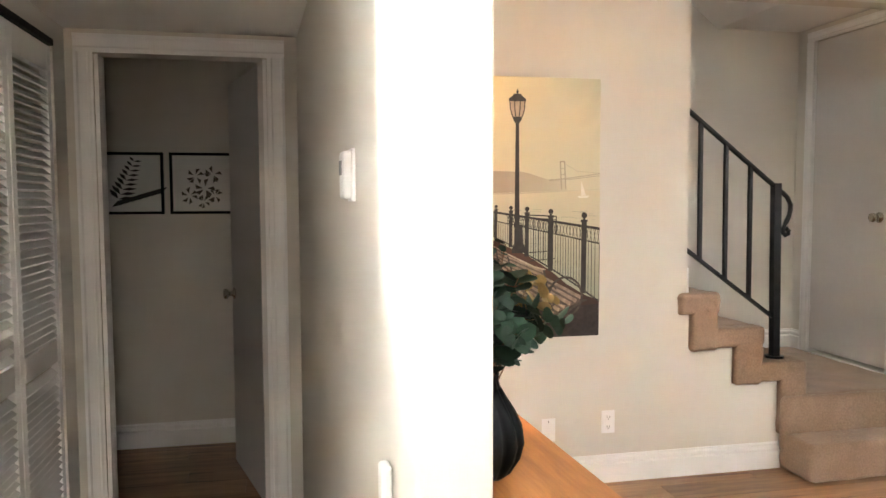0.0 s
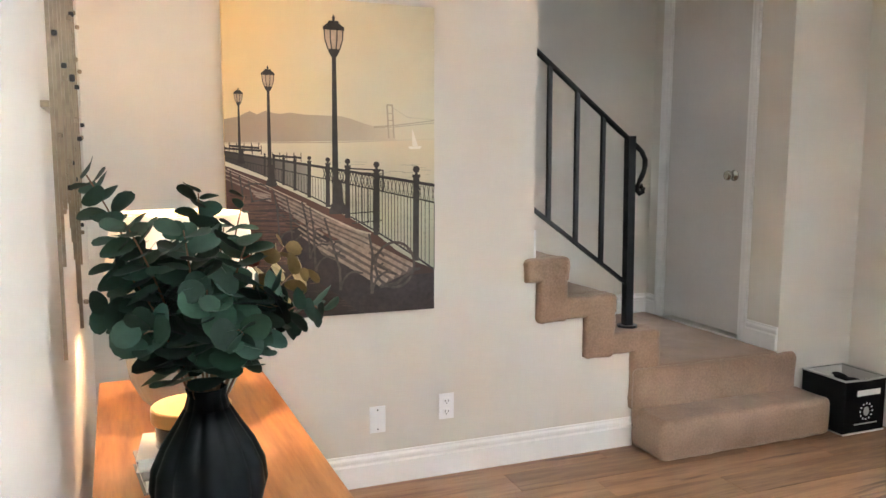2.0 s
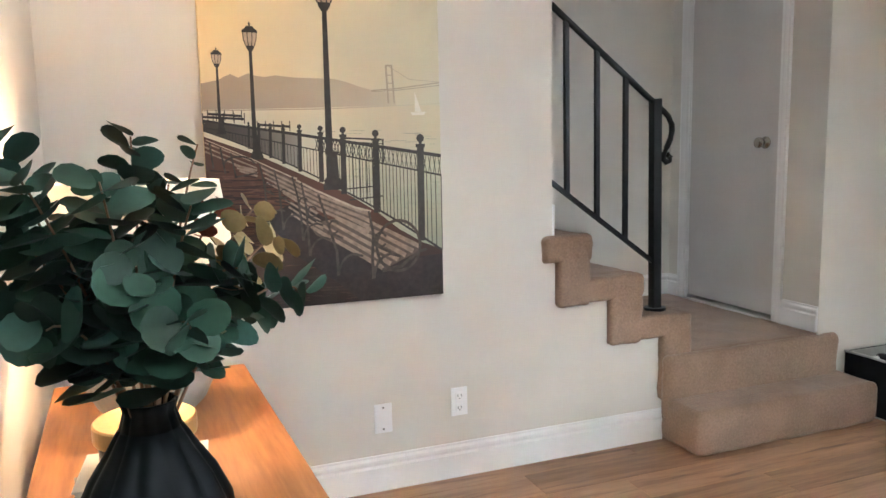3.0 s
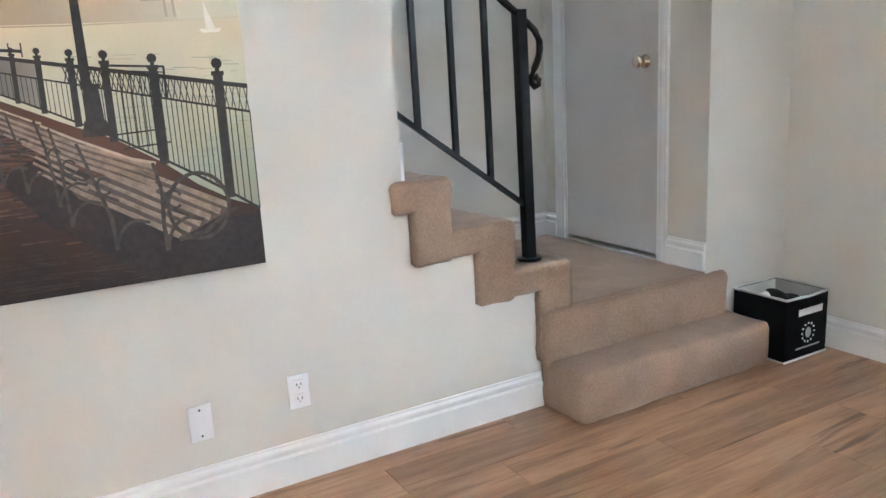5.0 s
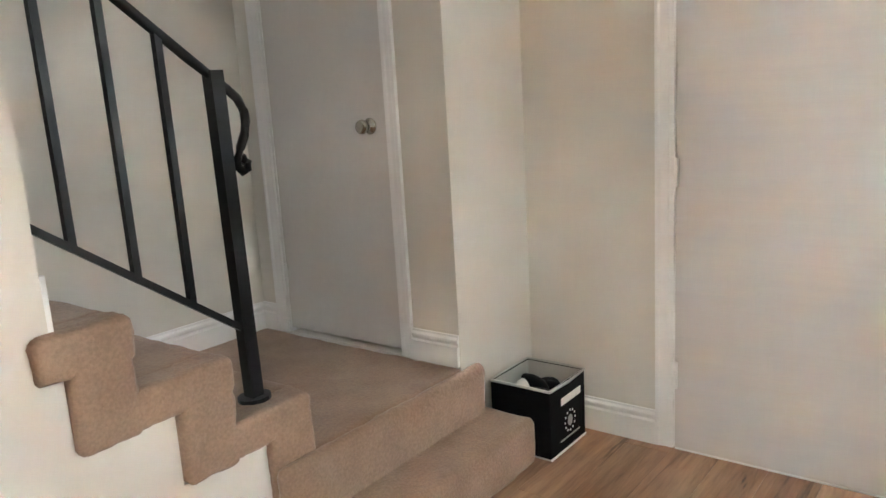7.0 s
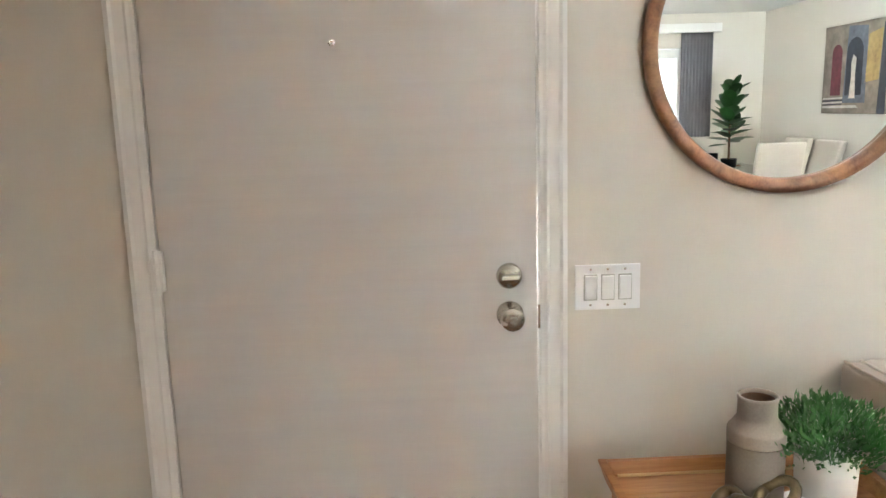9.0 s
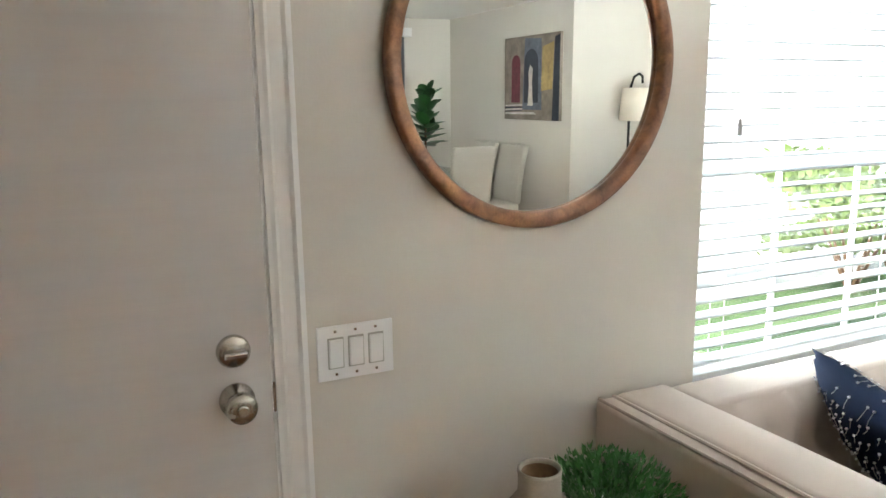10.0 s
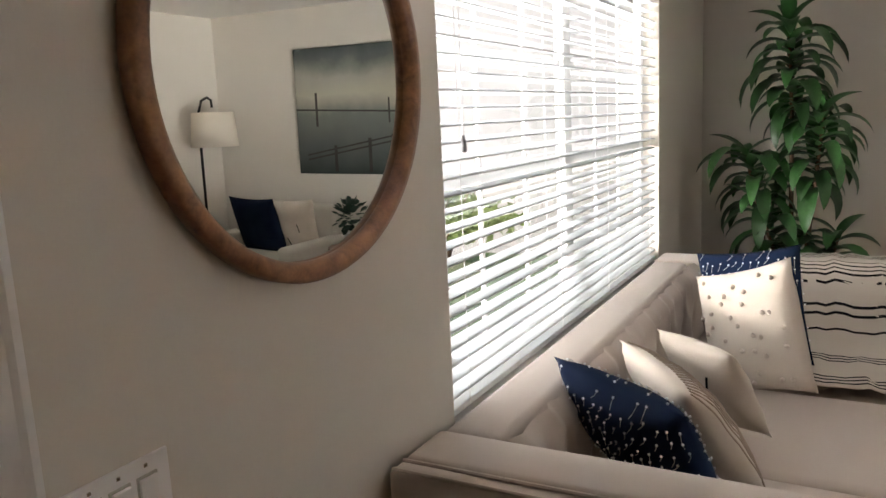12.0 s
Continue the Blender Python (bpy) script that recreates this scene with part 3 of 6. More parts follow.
o = plate("wall_outlet", "white double electrical outlet above the baseboard", pose(1.492, 3.05, 0.308), 0.07, 0.115, 0)
for dz in (-0.024, 0.024):
    s = part("socket", box(-0.017, 0.017, -0.0085, -0.005, dz - 0.016, dz + 0.016, 0.003), "plastic", o)
    # Raised near-black bars; their colour stands for the shade in the slots.
    for dx in (-0.007, 0.007):
        part("slot", box(dx - 0.0012, dx + 0.0012, -0.0092, -0.008, dz - 0.004, dz + 0.006), "dark", s)
    part("ground_hole", box(-0.002, 0.002, -0.0092, -0.008, dz - 0.012, dz - 0.008), "dark", s)
o = plate("blank_plate", "white blank wall plate with two screws", pose(1.178, 3.05, 0.285), 0.07, 0.115, 0)
for dz in (-0.042, 0.042):
    part("screw", box(-0.003, 0.003, -0.0075, -0.005, dz - 0.003, dz + 0.003, 0.001), "dark", o)
o = plate("light_switch", "white three-gang rocker switch plate beside the door", pose(3.885, 1.236, 0.995, 0, 0, -90), 0.174, 0.122, 0)
for dx in (-0.046, 0, 0.046):
    # Grey frame stands for the thin shadow line round each rocker.
    fr = part("rocker_frame", box(dx - 0.018, dx + 0.018, -0.0078, -0.005, -0.035, 0.035, 0.001), "grey_cloth", o)
    rk = box(dx - 0.0155, dx + 0.0155, -0.012, -0.006, -0.032, 0.032, 0.002)
    bmesh.ops.transform(rk, matrix=Matrix.Rotation(radians(3), 4, 'X'), verts=rk.verts[:])
    part("rocker", rk, "plastic", fr)
    for dz in (-0.048, 0.048):
        part("screw", box(dx - 0.003, dx + 0.003, -0.0072, -0.005, dz - 0.003, dz + 0.003, 0.001), "nickel", o)
t = tagged(new("thermostat"), "small white thermostat on the hall wall", "thermostat")
t.matrix_world = pose(0.0747, 1.214, 1.475, 0, 0, 2.7)
part("body", box(-0.026, 0, -0.03, 0.03, -0.05, 0.05, 0.008, 3), "plastic", t)
part("backplate", box(-0.008, 0.002, -0.036, 0.036, -0.055, 0.055, 0.003), "plastic", t)
part("display", box(-0.0275, -0.024, -0.02, 0.02, 0.0, 0.03), "grey_cover", t)
t = tagged(new("night_light"), "small white plug-in night light low on the hall wall", "night light")
t.matrix_world = pose(0.0938, 0.80, 0.965, 0, 0, 2.7)
part("body", box(-0.018, 0, -0.02, 0.02, -0.035, 0.035, 0.006, 3), "plastic", t)

# ---- pictures ----


def flat(polys, y, grow=0.0):
    """Flat printed shapes in an xz plane at y."""
    bm = bmesh.new()
    for pl in polys:
        try:
            bm.faces.new([bm.verts.new((p[0], y, p[1])) for p in pl])
        except ValueError:
            pass
    return bm


def stroke(p, q, w0, w1=None):
    """A straight printed stroke from p to q."""
    w1 = w0 if w1 is None else w1
    d = Vector((q[0] - p[0], q[1] - p[1]))
    nrm = Vector((-d.y, d.x)).normalized()
    return [(p[0] + nrm.x * w0, p[1] + nrm.y * w0), (q[0] + nrm.x * w1, q[1] + nrm.y * w1), (q[0] - nrm.x * w1, q[1] - nrm.y * w1), (p[0] - nrm.x * w0, p[1] - nrm.y * w0)]


def arc(cx, cz, rx, rz, a0, a1, w, n=14):
    pts = [(cx + rx * math.cos(a0 + (a1 - a0) * i / n), cz + rz * math.sin(a0 + (a1 - a0) * i / n)) for i in range(n + 1)]
    return [stroke(a, c, w) for a, c in zip(pts, pts[1:])]


W, HH = 0.838, 1.24
pic = thing("canvas_print", "large sepia canvas print of a pier with benches and street lamps", "picture", (0.582, 3.05, 0.755))


def sky_print():
    """Sepia sky: amber on one side, pale in the middle, grey-green cloud at the other top corner."""
    m = bpy.data.materials.new("pier_sky")
    m.use_nodes = True
    n, l = m.node_tree.nodes, m.node_tree.links
    tc, sep = n.new("ShaderNodeTexCoord"), n.new("ShaderNodeSeparateXYZ")
    l.new(tc.outputs["Object"], sep.inputs[0])
    no = n.new("ShaderNodeTexNoise")
    no.inputs["Scale"].default_value, no.inputs["Detail"].default_value, no.inputs["Distortion"].default_value = 3.2, 5, 0.6
    l.new(tc.outputs["Object"], no.inputs["Vector"])

    def term(a, b, c):
        q = n.new("ShaderNodeMath")
        q.operation = 'MULTIPLY_ADD'
        l.new(a, q.inputs[0])
        q.inputs[1].default_value = b
        if isinstance(c, float):
            q.inputs[2].default_value = c
        else:
            l.new(c, q.inputs[2])
        return q.outputs[0]
    amber = term(sep.outputs[0], -1.55, term(sep.outputs[2], 0.75, term(no.outputs["Fac"], 0.45, -0.05)))
    cloud = term(sep.outputs[0], 1.6, term(sep.outputs[2], 1.7, term(no.outputs["Fac"], 1.1, -3.45)))

    def blend(fac, a, b):
        k = n.new("ShaderNodeMix")
        k.data_type, k.clamp_factor = 'RGBA', True
        l.new(fac, k.inputs["Factor"])
        for i, c in ((6, a), (7, b)):
            if isinstance(c, tuple):
                k.inputs[i].default_value = (*c, 1)
            else:
                l.new(c, k.inputs[i])
        return k.outputs[2]
    c = blend(amber, (0.67, 0.62, 0.46), (0.78, 0.58, 0.29))
    c = blend(cloud, c, (0.45, 0.42, 0.30))
    b = n["Principled BSDF"]
    l.new(c, b.inputs["Base Color"])
    b.inputs["Roughness"].default_value = 0.7
    return m


part("canvas", box(0, W, -0.038, -0.002, 0, HH, 0.003), sky_print(), pic)


def U(u, v):
    return (u * W, (1 - v) * HH)


def line(pts, w0, w1=None):
    """A printed stroke through several (u, v) points that widens from w0 to w1."""
    w1 = w0 if w1 is None else w1
    n = len(pts) - 1
    return [stroke(U(*a), U(*b), w0 + (w1 - w0) * i / n, w0 + (w1 - w0) * (i + 1) / n) for i, (a, b) in enumerate(zip(pts, pts[1:]))]


def rail_top(u):
    return 0.472 + 0.107 * u


def rail_band(u):
    return 0.490 + 0.147 * u


def fence_foot(u):
    return 0.50 + 0.24 * u + 0.125 * u * u


def dot(u, v, r):
    c = U(u, v)
    return [(c[0] + r * math.cos(j * 0.7854), c[1] + r * math.sin(j * 0.7854)) for j in range(8)]


rnd = random.Random(12)
ink = mat("print_dark_ink", (0.036, 0.030, 0.029), 0.6, var=0.35, scale=15)
inkm = mat("print_grey_ink", (0.10, 0.085, 0.07), 0.6, var=0.3, scale=15)
hills = gradient("print_hill", [(0.0, (0.37, 0.285, 0.205)), (0.5, (0.44, 0.36, 0.265)), (0.8, (0.55, 0.48, 0.36)), (1.0, (0.63, 0.58, 0.43))], 0, 0.0, W * 0.85, mottle=0.05, scale=12)
sea = gradient("print_sea", [(0.0, (0.28, 0.30, 0.22)), (0.45, (0.45, 0.45, 0.33)), (0.75, (0.60, 0.56, 0.41)), (1.0, (0.68, 0.60, 0.43))], 2, HH * 0.12, HH * 0.56, mottle=0.04, scale=30)
deck = gradient("print_deck", [(0.0, (0.018, 0.011, 0.010)), (0.35, (0.052, 0.026, 0.019)), (0.7, (0.100, 0.045, 0.031)), (1.0, (0.085, 0.044, 0.034))], 2, 0, HH * 0.45, mottle=0.12, scale=8)
bench = mat("print_bench_wood", (0.27, 0.20, 0.15), 0.65, var=0.45, scale=25)
bench_pale = mat("print_bench_edge", (0.42, 0.33, 0.25), 0.65, var=0.3, scale=25)
bench_iron = mat("print_bench_iron", (0.058, 0.044, 0.038), 0.6, var=0.5, scale=30)
lampglow = mat("print_lamp_glass", (0.46, 0.34, 0.24), 0.6, var=0.25, scale=40)
part("print_sea", flat([[U(0, 0.44), U(1, 0.43), U(1, 0.90), U(0, 0.62)]], -0.0384), sea, pic)
ripple = []
for i in range(150):
    v = rnd.uniform(0.50, 0.86)
    u = rnd.uniform(0.45, 0.97)
    ripple.append(stroke(U(u, v), U(min(1.0, u + rnd.uniform(0.02, 0.08)), v + rnd.uniform(-0.001, 0.002)), rnd.uniform(0.0004, 0.0012)))
part("print_ripple", flat(ripple, -0.0385), mat("print_ripple", (0.33, 0.34, 0.26), 0.65, var=0.3, scale=20), pic)["kind"] = "stuff"
ridge = [(0, 0.376), (0.067, 0.366), (0.09, 0.357), (0.114, 0.350), (0.145, 0.359), (0.184, 0.347), (0.22, 0.354), (0.25, 0.356), (0.291, 0.351), (0.36, 0.356), (0.44, 0.357), (0.53, 0.358), (0.583, 0.366), (0.641, 0.379), (0.70, 0.389), (0.79, 0.395), (0.80, 0.43), (0.5, 0.437), (0, 0.445)]
part("print_hill", flat([[U(*p) for p in ridge]], -0.0386), hills, pic)
part("print_shore", flat(line([(0, 0.447), (0.5, 0.441), (1.0, 0.425)], 0.0014, 0.0025), -0.0387), hills, pic)
far = line([(0.69, 0.389), (0.80, 0.383), (1.0, 0.364)], 0.0022) + line([(0.69, 0.392), (0.80, 0.388), (1.0, 0.372)], 0.0016)
for du in (0.0, 0.026):
    far += line([(0.757 + du, 0.318), (0.765 + du, 0.425)], 0.0034)
far += line([(0.755, 0.318), (0.786, 0.318)], 0.003) + line([(0.757, 0.345), (0.786, 0.345)], 0.002) + line([(0.758, 0.368), (0.787, 0.368)], 0.002)
far += line([(0.77, 0.320), (0.86, 0.356), (1.0, 0.362)], 0.0008)
part("print_bridge", flat(far, -0.0388), mat("print_far_bridge", (0.46, 0.41, 0.31), 0.7, var=0.15), pic)
part("print_sail", flat([[U(0.884, 0.392), U(0.915, 0.449), U(0.884, 0.449)], [U(0.862, 0.451), U(0.935, 0.449), U(0.925, 0.458), U(0.872, 0.459)]], -0.0389), mat("print_sail", (0.80, 0.76, 0.66), 0.7), pic)
edge = [(0, 0.515), (0.2, 0.565), (0.3, 0.597), (0.44, 0.642), (0.56, 0.677), (0.70, 0.738), (0.80, 0.793), (0.906, 0.836), (1, 0.862)]
part("print_deck", flat([[U(*p) for p in edge] + [U(1, 1), U(0, 1)]], -0.0390), deck, pic)
streak_l, streak_d = [], []
for i in range(340):
    v = 0.60 + 0.39 * rnd.random() ** 0.9
    lim = max(0.15, min(1.0, 0.30 + (v - 0.66) * 2.6))
    u = rnd.uniform(0.0, lim)
    q = stroke(U(u, v), U(min(lim, u + rnd.uniform(0.03, 0.22)), v + rnd.uniform(-0.006, 0.008)), rnd.uniform(0.0006, 0.0026))
    (streak_l if rnd.random() < 0.5 and v < 0.9 and u < 0.55 else streak_d).append(q)
part("print_deck_streak", flat(streak_l, -0.0391), mat("print_deck_light", (0.115, 0.054, 0.037), 0.6, var=0.5, scale=25), pic)["kind"] = "stuff"
part("print_deck_streak", flat(streak_d, -0.0392), mat("print_deck_dark", (0.040, 0.021, 0.017), 0.6, var=0.5, scale=25), pic)["kind"] = "stuff"
under = [[U(0.22, 0.74), U(0.34, 0.70), U(0.62, 0.80), U(0.86, 0.88), U(1.0, 0.875), U(1.0, 1.0), U(0.62, 1.0), U(0.50, 0.93), U(0.34, 0.85)]]
part("print_bench_ground", flat(under, -0.0393), mat("print_bench_ground", (0.028, 0.018, 0.017), 0.6, var=0.6, scale=9), pic)

# pier railing
mass = [U(u, rail_top(u)) for u in (0, 0.1, 0.2, 0.3, 0.37)] + [U(u, fence_foot(u)) for u in (0.37, 0.3, 0.2, 0.1, 0)]
part("print_far_fence", flat([mass], -0.03935), gradient("print_far_fence", [(0.0, (0.045, 0.036, 0.032)), (0.5, (0.10, 0.085, 0.075)), (1.0, (0.30, 0.275, 0.23))], 0, 0.0, W * 0.40, mottle=0.04, scale=20), pic)
iron = []
for i in range(70):
    u = 1.0 - 1.0 * (i / 70) ** 0.85
    iron.append(stroke(U(u, rail_band(u)), U(u, fence_foot(u)), 0.0005 + 0.0012 * u))
iron += line([(0, rail_top(0)), (0.3, rail_top(0.3)), (1, rail_top(1))], 0.003, 0.0065)
iron += line([(0, rail_band(0)), (1, rail_band(1))], 0.0014, 0.0034)
iron += line([(u / 10, fence_foot(u / 10)) for u in range(11)], 0.0016, 0.0042)
for i in range(34):
    u = 1 - 0.0235 * i * (1 - 0.009 * i)
    iron += line([(u, rail_top(u)), (u - 0.014, rail_band(u))], 0.0014) + line([(u - 0.014, rail_top(u)), (u, rail_band(u))], 0.0014)
iron += line([(0.565, 0.523), (0.735, 0.529)], 0.003) + line([(0.735, 0.527), (0.733, 0.60)], 0.003) + line([(0.565, 0.533), (0.735, 0.541)], 0.0016)
iron += line([(0.57, 0.668), (0.72, 0.662)], 0.0022) + line([(0.58, 0.70), (0.73, 0.692)], 0.0022)
for u in (0.60, 0.63, 0.66, 0.685, 0.715):
    iron += line([(u, 0.54), (u, 0.70)], 0.0016)
part("print_fence", flat(iron, -0.0394), ink, pic)["kind"] = "stuff"
for u, k in ((0.905, 1.0), (0.702, 0.85), (0.560, 0.74), (0.465, 0.62), (0.378, 0.52), (0.312, 0.42), (0.26, 0.36), (0.215, 0.3), (0.175, 0.26)):
    w = 0.0135 * k
    post = line([(u, rail_top(u) - 0.018 * k), (u - 0.003, fence_foot(u) + 0.012 * k)], w)
    post += line([(u, rail_top(u) - 0.026 * k), (u, rail_top(u) - 0.016 * k)], w * 1.3) + line([(u, rail_top(u) - 0.034 * k), (u, rail_top(u) - 0.026 * k)], w * 0.45)
    post.append(dot(u, rail_top(u) - 0.043 * k, 0.0155 * k))
    part("print_fence_post", flat(post, -0.0395), ink, pic)
for u, v, du in ((0.0, 0.463, 0.16), (0.02, 0.455, 0.13), (0.21, 0.484, 0.13)):
    part("print_far_jetty", flat(line([(u, v), (u + du, v + 0.006)], 0.004) + [s for k in range(5) for s in line([(u + du * k / 4, v - 0.010), (u + du * k / 4, v + 0.018)], 0.0016)], -0.0395), ink, pic)

# street lamps
for u, v0, k, vend in ((0.501, 0.047, 1.0, 0.665), (0.197, 0.212, 0.60, 0.575), (0.065, 0.281, 0.41, 0.505)):
    def g(du, dv):
        return U(u + du * k, v0 + dv * k)
    glass = [[g(-0.044, 0.046), g(0.044, 0.046), g(0.040, 0.075), g(0.025, 0.104), g(-0.025, 0.104), g(-0.040, 0.075)]]
    part("print_lamp_glass", flat(glass, -0.0395), lampglow, pic)
    ps = [[g(-0.051, 0.046), g(-0.049, 0.036), g(-0.028, 0.026), g(-0.022, 0.018), g(0.022, 0.018), g(0.028, 0.026), g(0.049, 0.036), g(0.051, 0.046)]]
    ps += [[g(-0.005, 0.018), g(-0.007, 0.008), g(0, -0.002), g(0.007, 0.008), g(0.005, 0.018)]]
    ps += [[g(-0.027, 0.104), g(0.027, 0.104), g(0.026, 0.113), g(0.012, 0.128), g(-0.012, 0.128), g(-0.026, 0.113)]]
    for a, b in ((-0.044, -0.027), (-0.016, -0.010), (0.016, 0.010), (0.044, 0.027)):
        ps += [stroke(g(a, 0.046), g(a * 0.95, 0.075), 0.0024 * k), stroke(g(a * 0.95, 0.075), g(b, 0.106), 0.0024 * k)]
    top_v = v0 + 0.126 * k
    ps += line([(u, top_v), (u - 0.0005, vend - 0.10 * k)], 0.0082 * k, 0.0125 * k)
    c = u + 0.010 * k
    ps += line([(c, vend - 0.105 * k), (c, vend - 0.095 * k)], 0.024 * k) + line([(c, vend - 0.095 * k), (c, vend - 0.03 * k)], 0.019 * k, 0.023 * k) + line([(c, vend - 0.03 * k), (c, vend - 0.012 * k)], 0.027 * k, 0.032 * k) + line([(c, vend - 0.012 * k), (c, vend + 0.004)], 0.035 * k)
    part("print_lamppost", flat(ps, -0.0396), ink, pic)

# benches
part("print_bench_back", flat([[U(0.21, 0.592), U(0.34, 0.636), U(0.437, 0.672), U(0.536, 0.705), U(0.665, 0.734), U(0.675, 0.80), U(0.56, 0.765), U(0.44, 0.72), U(0.28, 0.66)]], -0.0396), mat("print_bench_back", (0.12, 0.088, 0.068), 0.65, var=0.6, scale=22), pic)
part("print_bench_seat", flat([[U(0.40, 0.765), U(0.43, 0.797), U(0.659, 0.876), U(0.717, 0.912), U(0.895, 0.860), U(0.67, 0.765), U(0.60, 0.740)]], -0.0397), mat("print_bench_shadow", (0.10, 0.074, 0.058), 0.65, var=0.4, scale=22), pic)
slats = []
for i in range(6):
    f = i / 5
    slats += line([(0.60 - 0.21 * f, 0.742 + 0.020 * f), (0.895 - 0.175 * f, 0.850 + 0.056 * f)], 0.0042, 0.0088)
for i in range(4):
    f = i / 3
    slats += line([(0.215 + 0.02 * f, 0.600 + 0.042 * f), (0.44, 0.681 + 0.040 * f), (0.662, 0.744 + 0.052 * f)], 0.0028, 0.0060)
for i in range(4):
    slats += line([(0.30 + 0.01 * i, 0.672 + 0.02 * i), (0.44 + 0.01 * i, 0.735 + 0.022 * i)], 0.0032, 0.0048)
for i in range(3):
    slats += line([(0.0, 0.53 + 0.012 * i), (0.2, 0.588 + 0.014 * i)], 0.0026)
    slats += line([(0.11 + 0.01 * i, 0.592 + 0.008 * i), (0.20, 0.608 + 0.008 * i)], 0.0034)
part("print_bench_slat", flat(slats, -0.0398), bench, pic)["kind"] = "stuff"
part("print_bench_edge", flat(line([(0.008, 0.524), (0.15, 0.568), (0.205, 0.584)], 0.0018) + line([(0.205, 0.585), (0.34, 0.630), (0.36, 0.634)], 0.0022, 0.003) + line([(0.355, 0.638), (0.437, 0.669), (0.60, 0.722), (0.672, 0.736)], 0.003, 0.0042), -0.0399), bench_pale, pic)
ir = []
for ua, va, ub, vb, k in ((0.21, 0.59, 0.235, 0.756, 0.6), (0.268, 0.608, 0.294, 0.775, 0.65), (0.34, 0.628, 0.375, 0.81, 0.75), (0.376, 0.645, 0.401, 0.855, 0.8), (0.445, 0.68, 0.520, 0.918, 0.95), (0.662, 0.735, 0.676, 0.935, 1.1)):
    bend = (ua + 0.3 * (ub - ua) + 0.012 * k, va + 0.33 * (vb - va))
    ir += line([(ua, va), bend, (ub - 0.004, va + 0.7 * (vb - va)), (ub, vb)], 0.0042 * k, 0.0058 * k)
    fx, fz = U(ub + 0.075 * k, vb + 0.005)
    ir += arc(fx, fz, 0.062 * k, 0.085 * k, 3.05, 1.35, 0.0046 * k, 9)
    ir += line([(ub + 0.072 * k, vb - 0.064 * k), (ub + 0.115 * k, vb - 0.055 * k)], 0.0048 * k)
    ir += arc(*U(bend[0] + 0.030 * k, bend[1] + 0.018 * k), 0.020 * k, 0.024 * k, 0.4, 5.6, 0.0036 * k, 9)
    ir += line([(bend[0], bend[1] + 0.03 * k), (bend[0] + 0.07 * k, bend[1] + 0.055 * k)], 0.0042 * k)
ir += arc(*U(0.793, 0.842), 0.084, 0.094, 0, 6.283, 0.0054, 26)
ir += line([(0.715, 0.913), (0.80, 0.905), (0.89, 0.862), (0.925, 0.858)], 0.0075, 0.005)
ir += arc(*U(0.13, 0.592), 0.050, 0.028, 0.1, 3.0, 0.0032, 10)
ir += line([(0.02, 0.53), (0.03, 0.60)], 0.003) + line([(0.06, 0.545), (0.075, 0.615)], 0.003) + line([(0.10, 0.56), (0.115, 0.625)], 0.003) + line([(0.11, 0.625), (0.2, 0.615)], 0.003)
part("print_bench_iron", flat(ir, -0.0400), bench_iron, pic)["kind"] = "stuff"


def frame_art(name, label, x, y, z, w, h, leaves):
    t = thing(name, label, "picture", (x, y, z), 0, "pictures in the study")
    part("backing", box(0, w, -0.012, 0, 0, h), "paper", t)
    for a in ((0, 0.016, 0, h), (w - 0.016, w, 0, h), (0.016, w - 0.016, 0, 0.016), (0.016, w - 0.016, h - 0.016, h)):
        part("frame_bar", box(a[0], a[1], -0.022, 0, a[2], a[3], 0.002), "vase_black", t)
    part("print_leaves", flat(leaves(w, h), -0.0125), ink if "fern" in label else inkm, t)
    return t


def fern(w, h):
    ps = []
    for i in range(9):
        f = i / 8
        cx, cz = w * (0.30 + 0.25 * f), h * (0.25 + 0.6 * f)
        for s in (-1, 1):
            a = 1.1 + s * 1.0
            L = 0.09 * (1 - 0.5 * f)
            tip = (cx + L * math.cos(a), cz + L * math.sin(a) * 0.7)
            ps.append([(cx, cz), (cx + 0.5 * L * math.cos(a - 0.35), cz + 0.4 * L * math.sin(a - 0.3)), tip, (cx + 0.5 * L * math.cos(a + 0.35), cz + 0.4 * L * math.sin(a + 0.3))])
    for i in range(7):
        cx, cz = w * (0.2 + 0.1 * i), h * (0.12 + 0.03 * i)
        ps.append([(cx, cz), (cx + 0.05, cz + 0.012), (cx + 0.09, cz + 0.05), (cx + 0.03, cz + 0.035)])
    return ps


def blossoms(w, h):
    ps = []
    rnd = random.Random(5)
    for cx, cz, r in ((0.3, 0.3, 0.05), (0.55, 0.42, 0.06), (0.4, 0.62, 0.05), (0.68, 0.65, 0.05), (0.7, 0.3, 0.045), (0.52, 0.2, 0.04)):
        for k in range(6):
            a = k * 1.05 + rnd.random()
            ps.append([(cx * w + r * 0.2 * math.cos(a), cz * h + r * 0.2 * math.sin(a)), (cx * w + r * math.cos(a - 0.3), cz * h + r * math.sin(a - 0.3)), (cx * w + r * 0.8 * math.cos(a + 0.2), cz * h + r * 0.8 * math.sin(a + 0.2))])
    return ps


frame_art("framed_print", "black framed print of dark fern leaves", -1.092, 4.10, 1.343, 0.348, 0.348, fern)
frame_art("framed_print", "black framed print of pale grey blossoms", -0.712, 4.10, 1.343, 0.348, 0.348, blossoms)

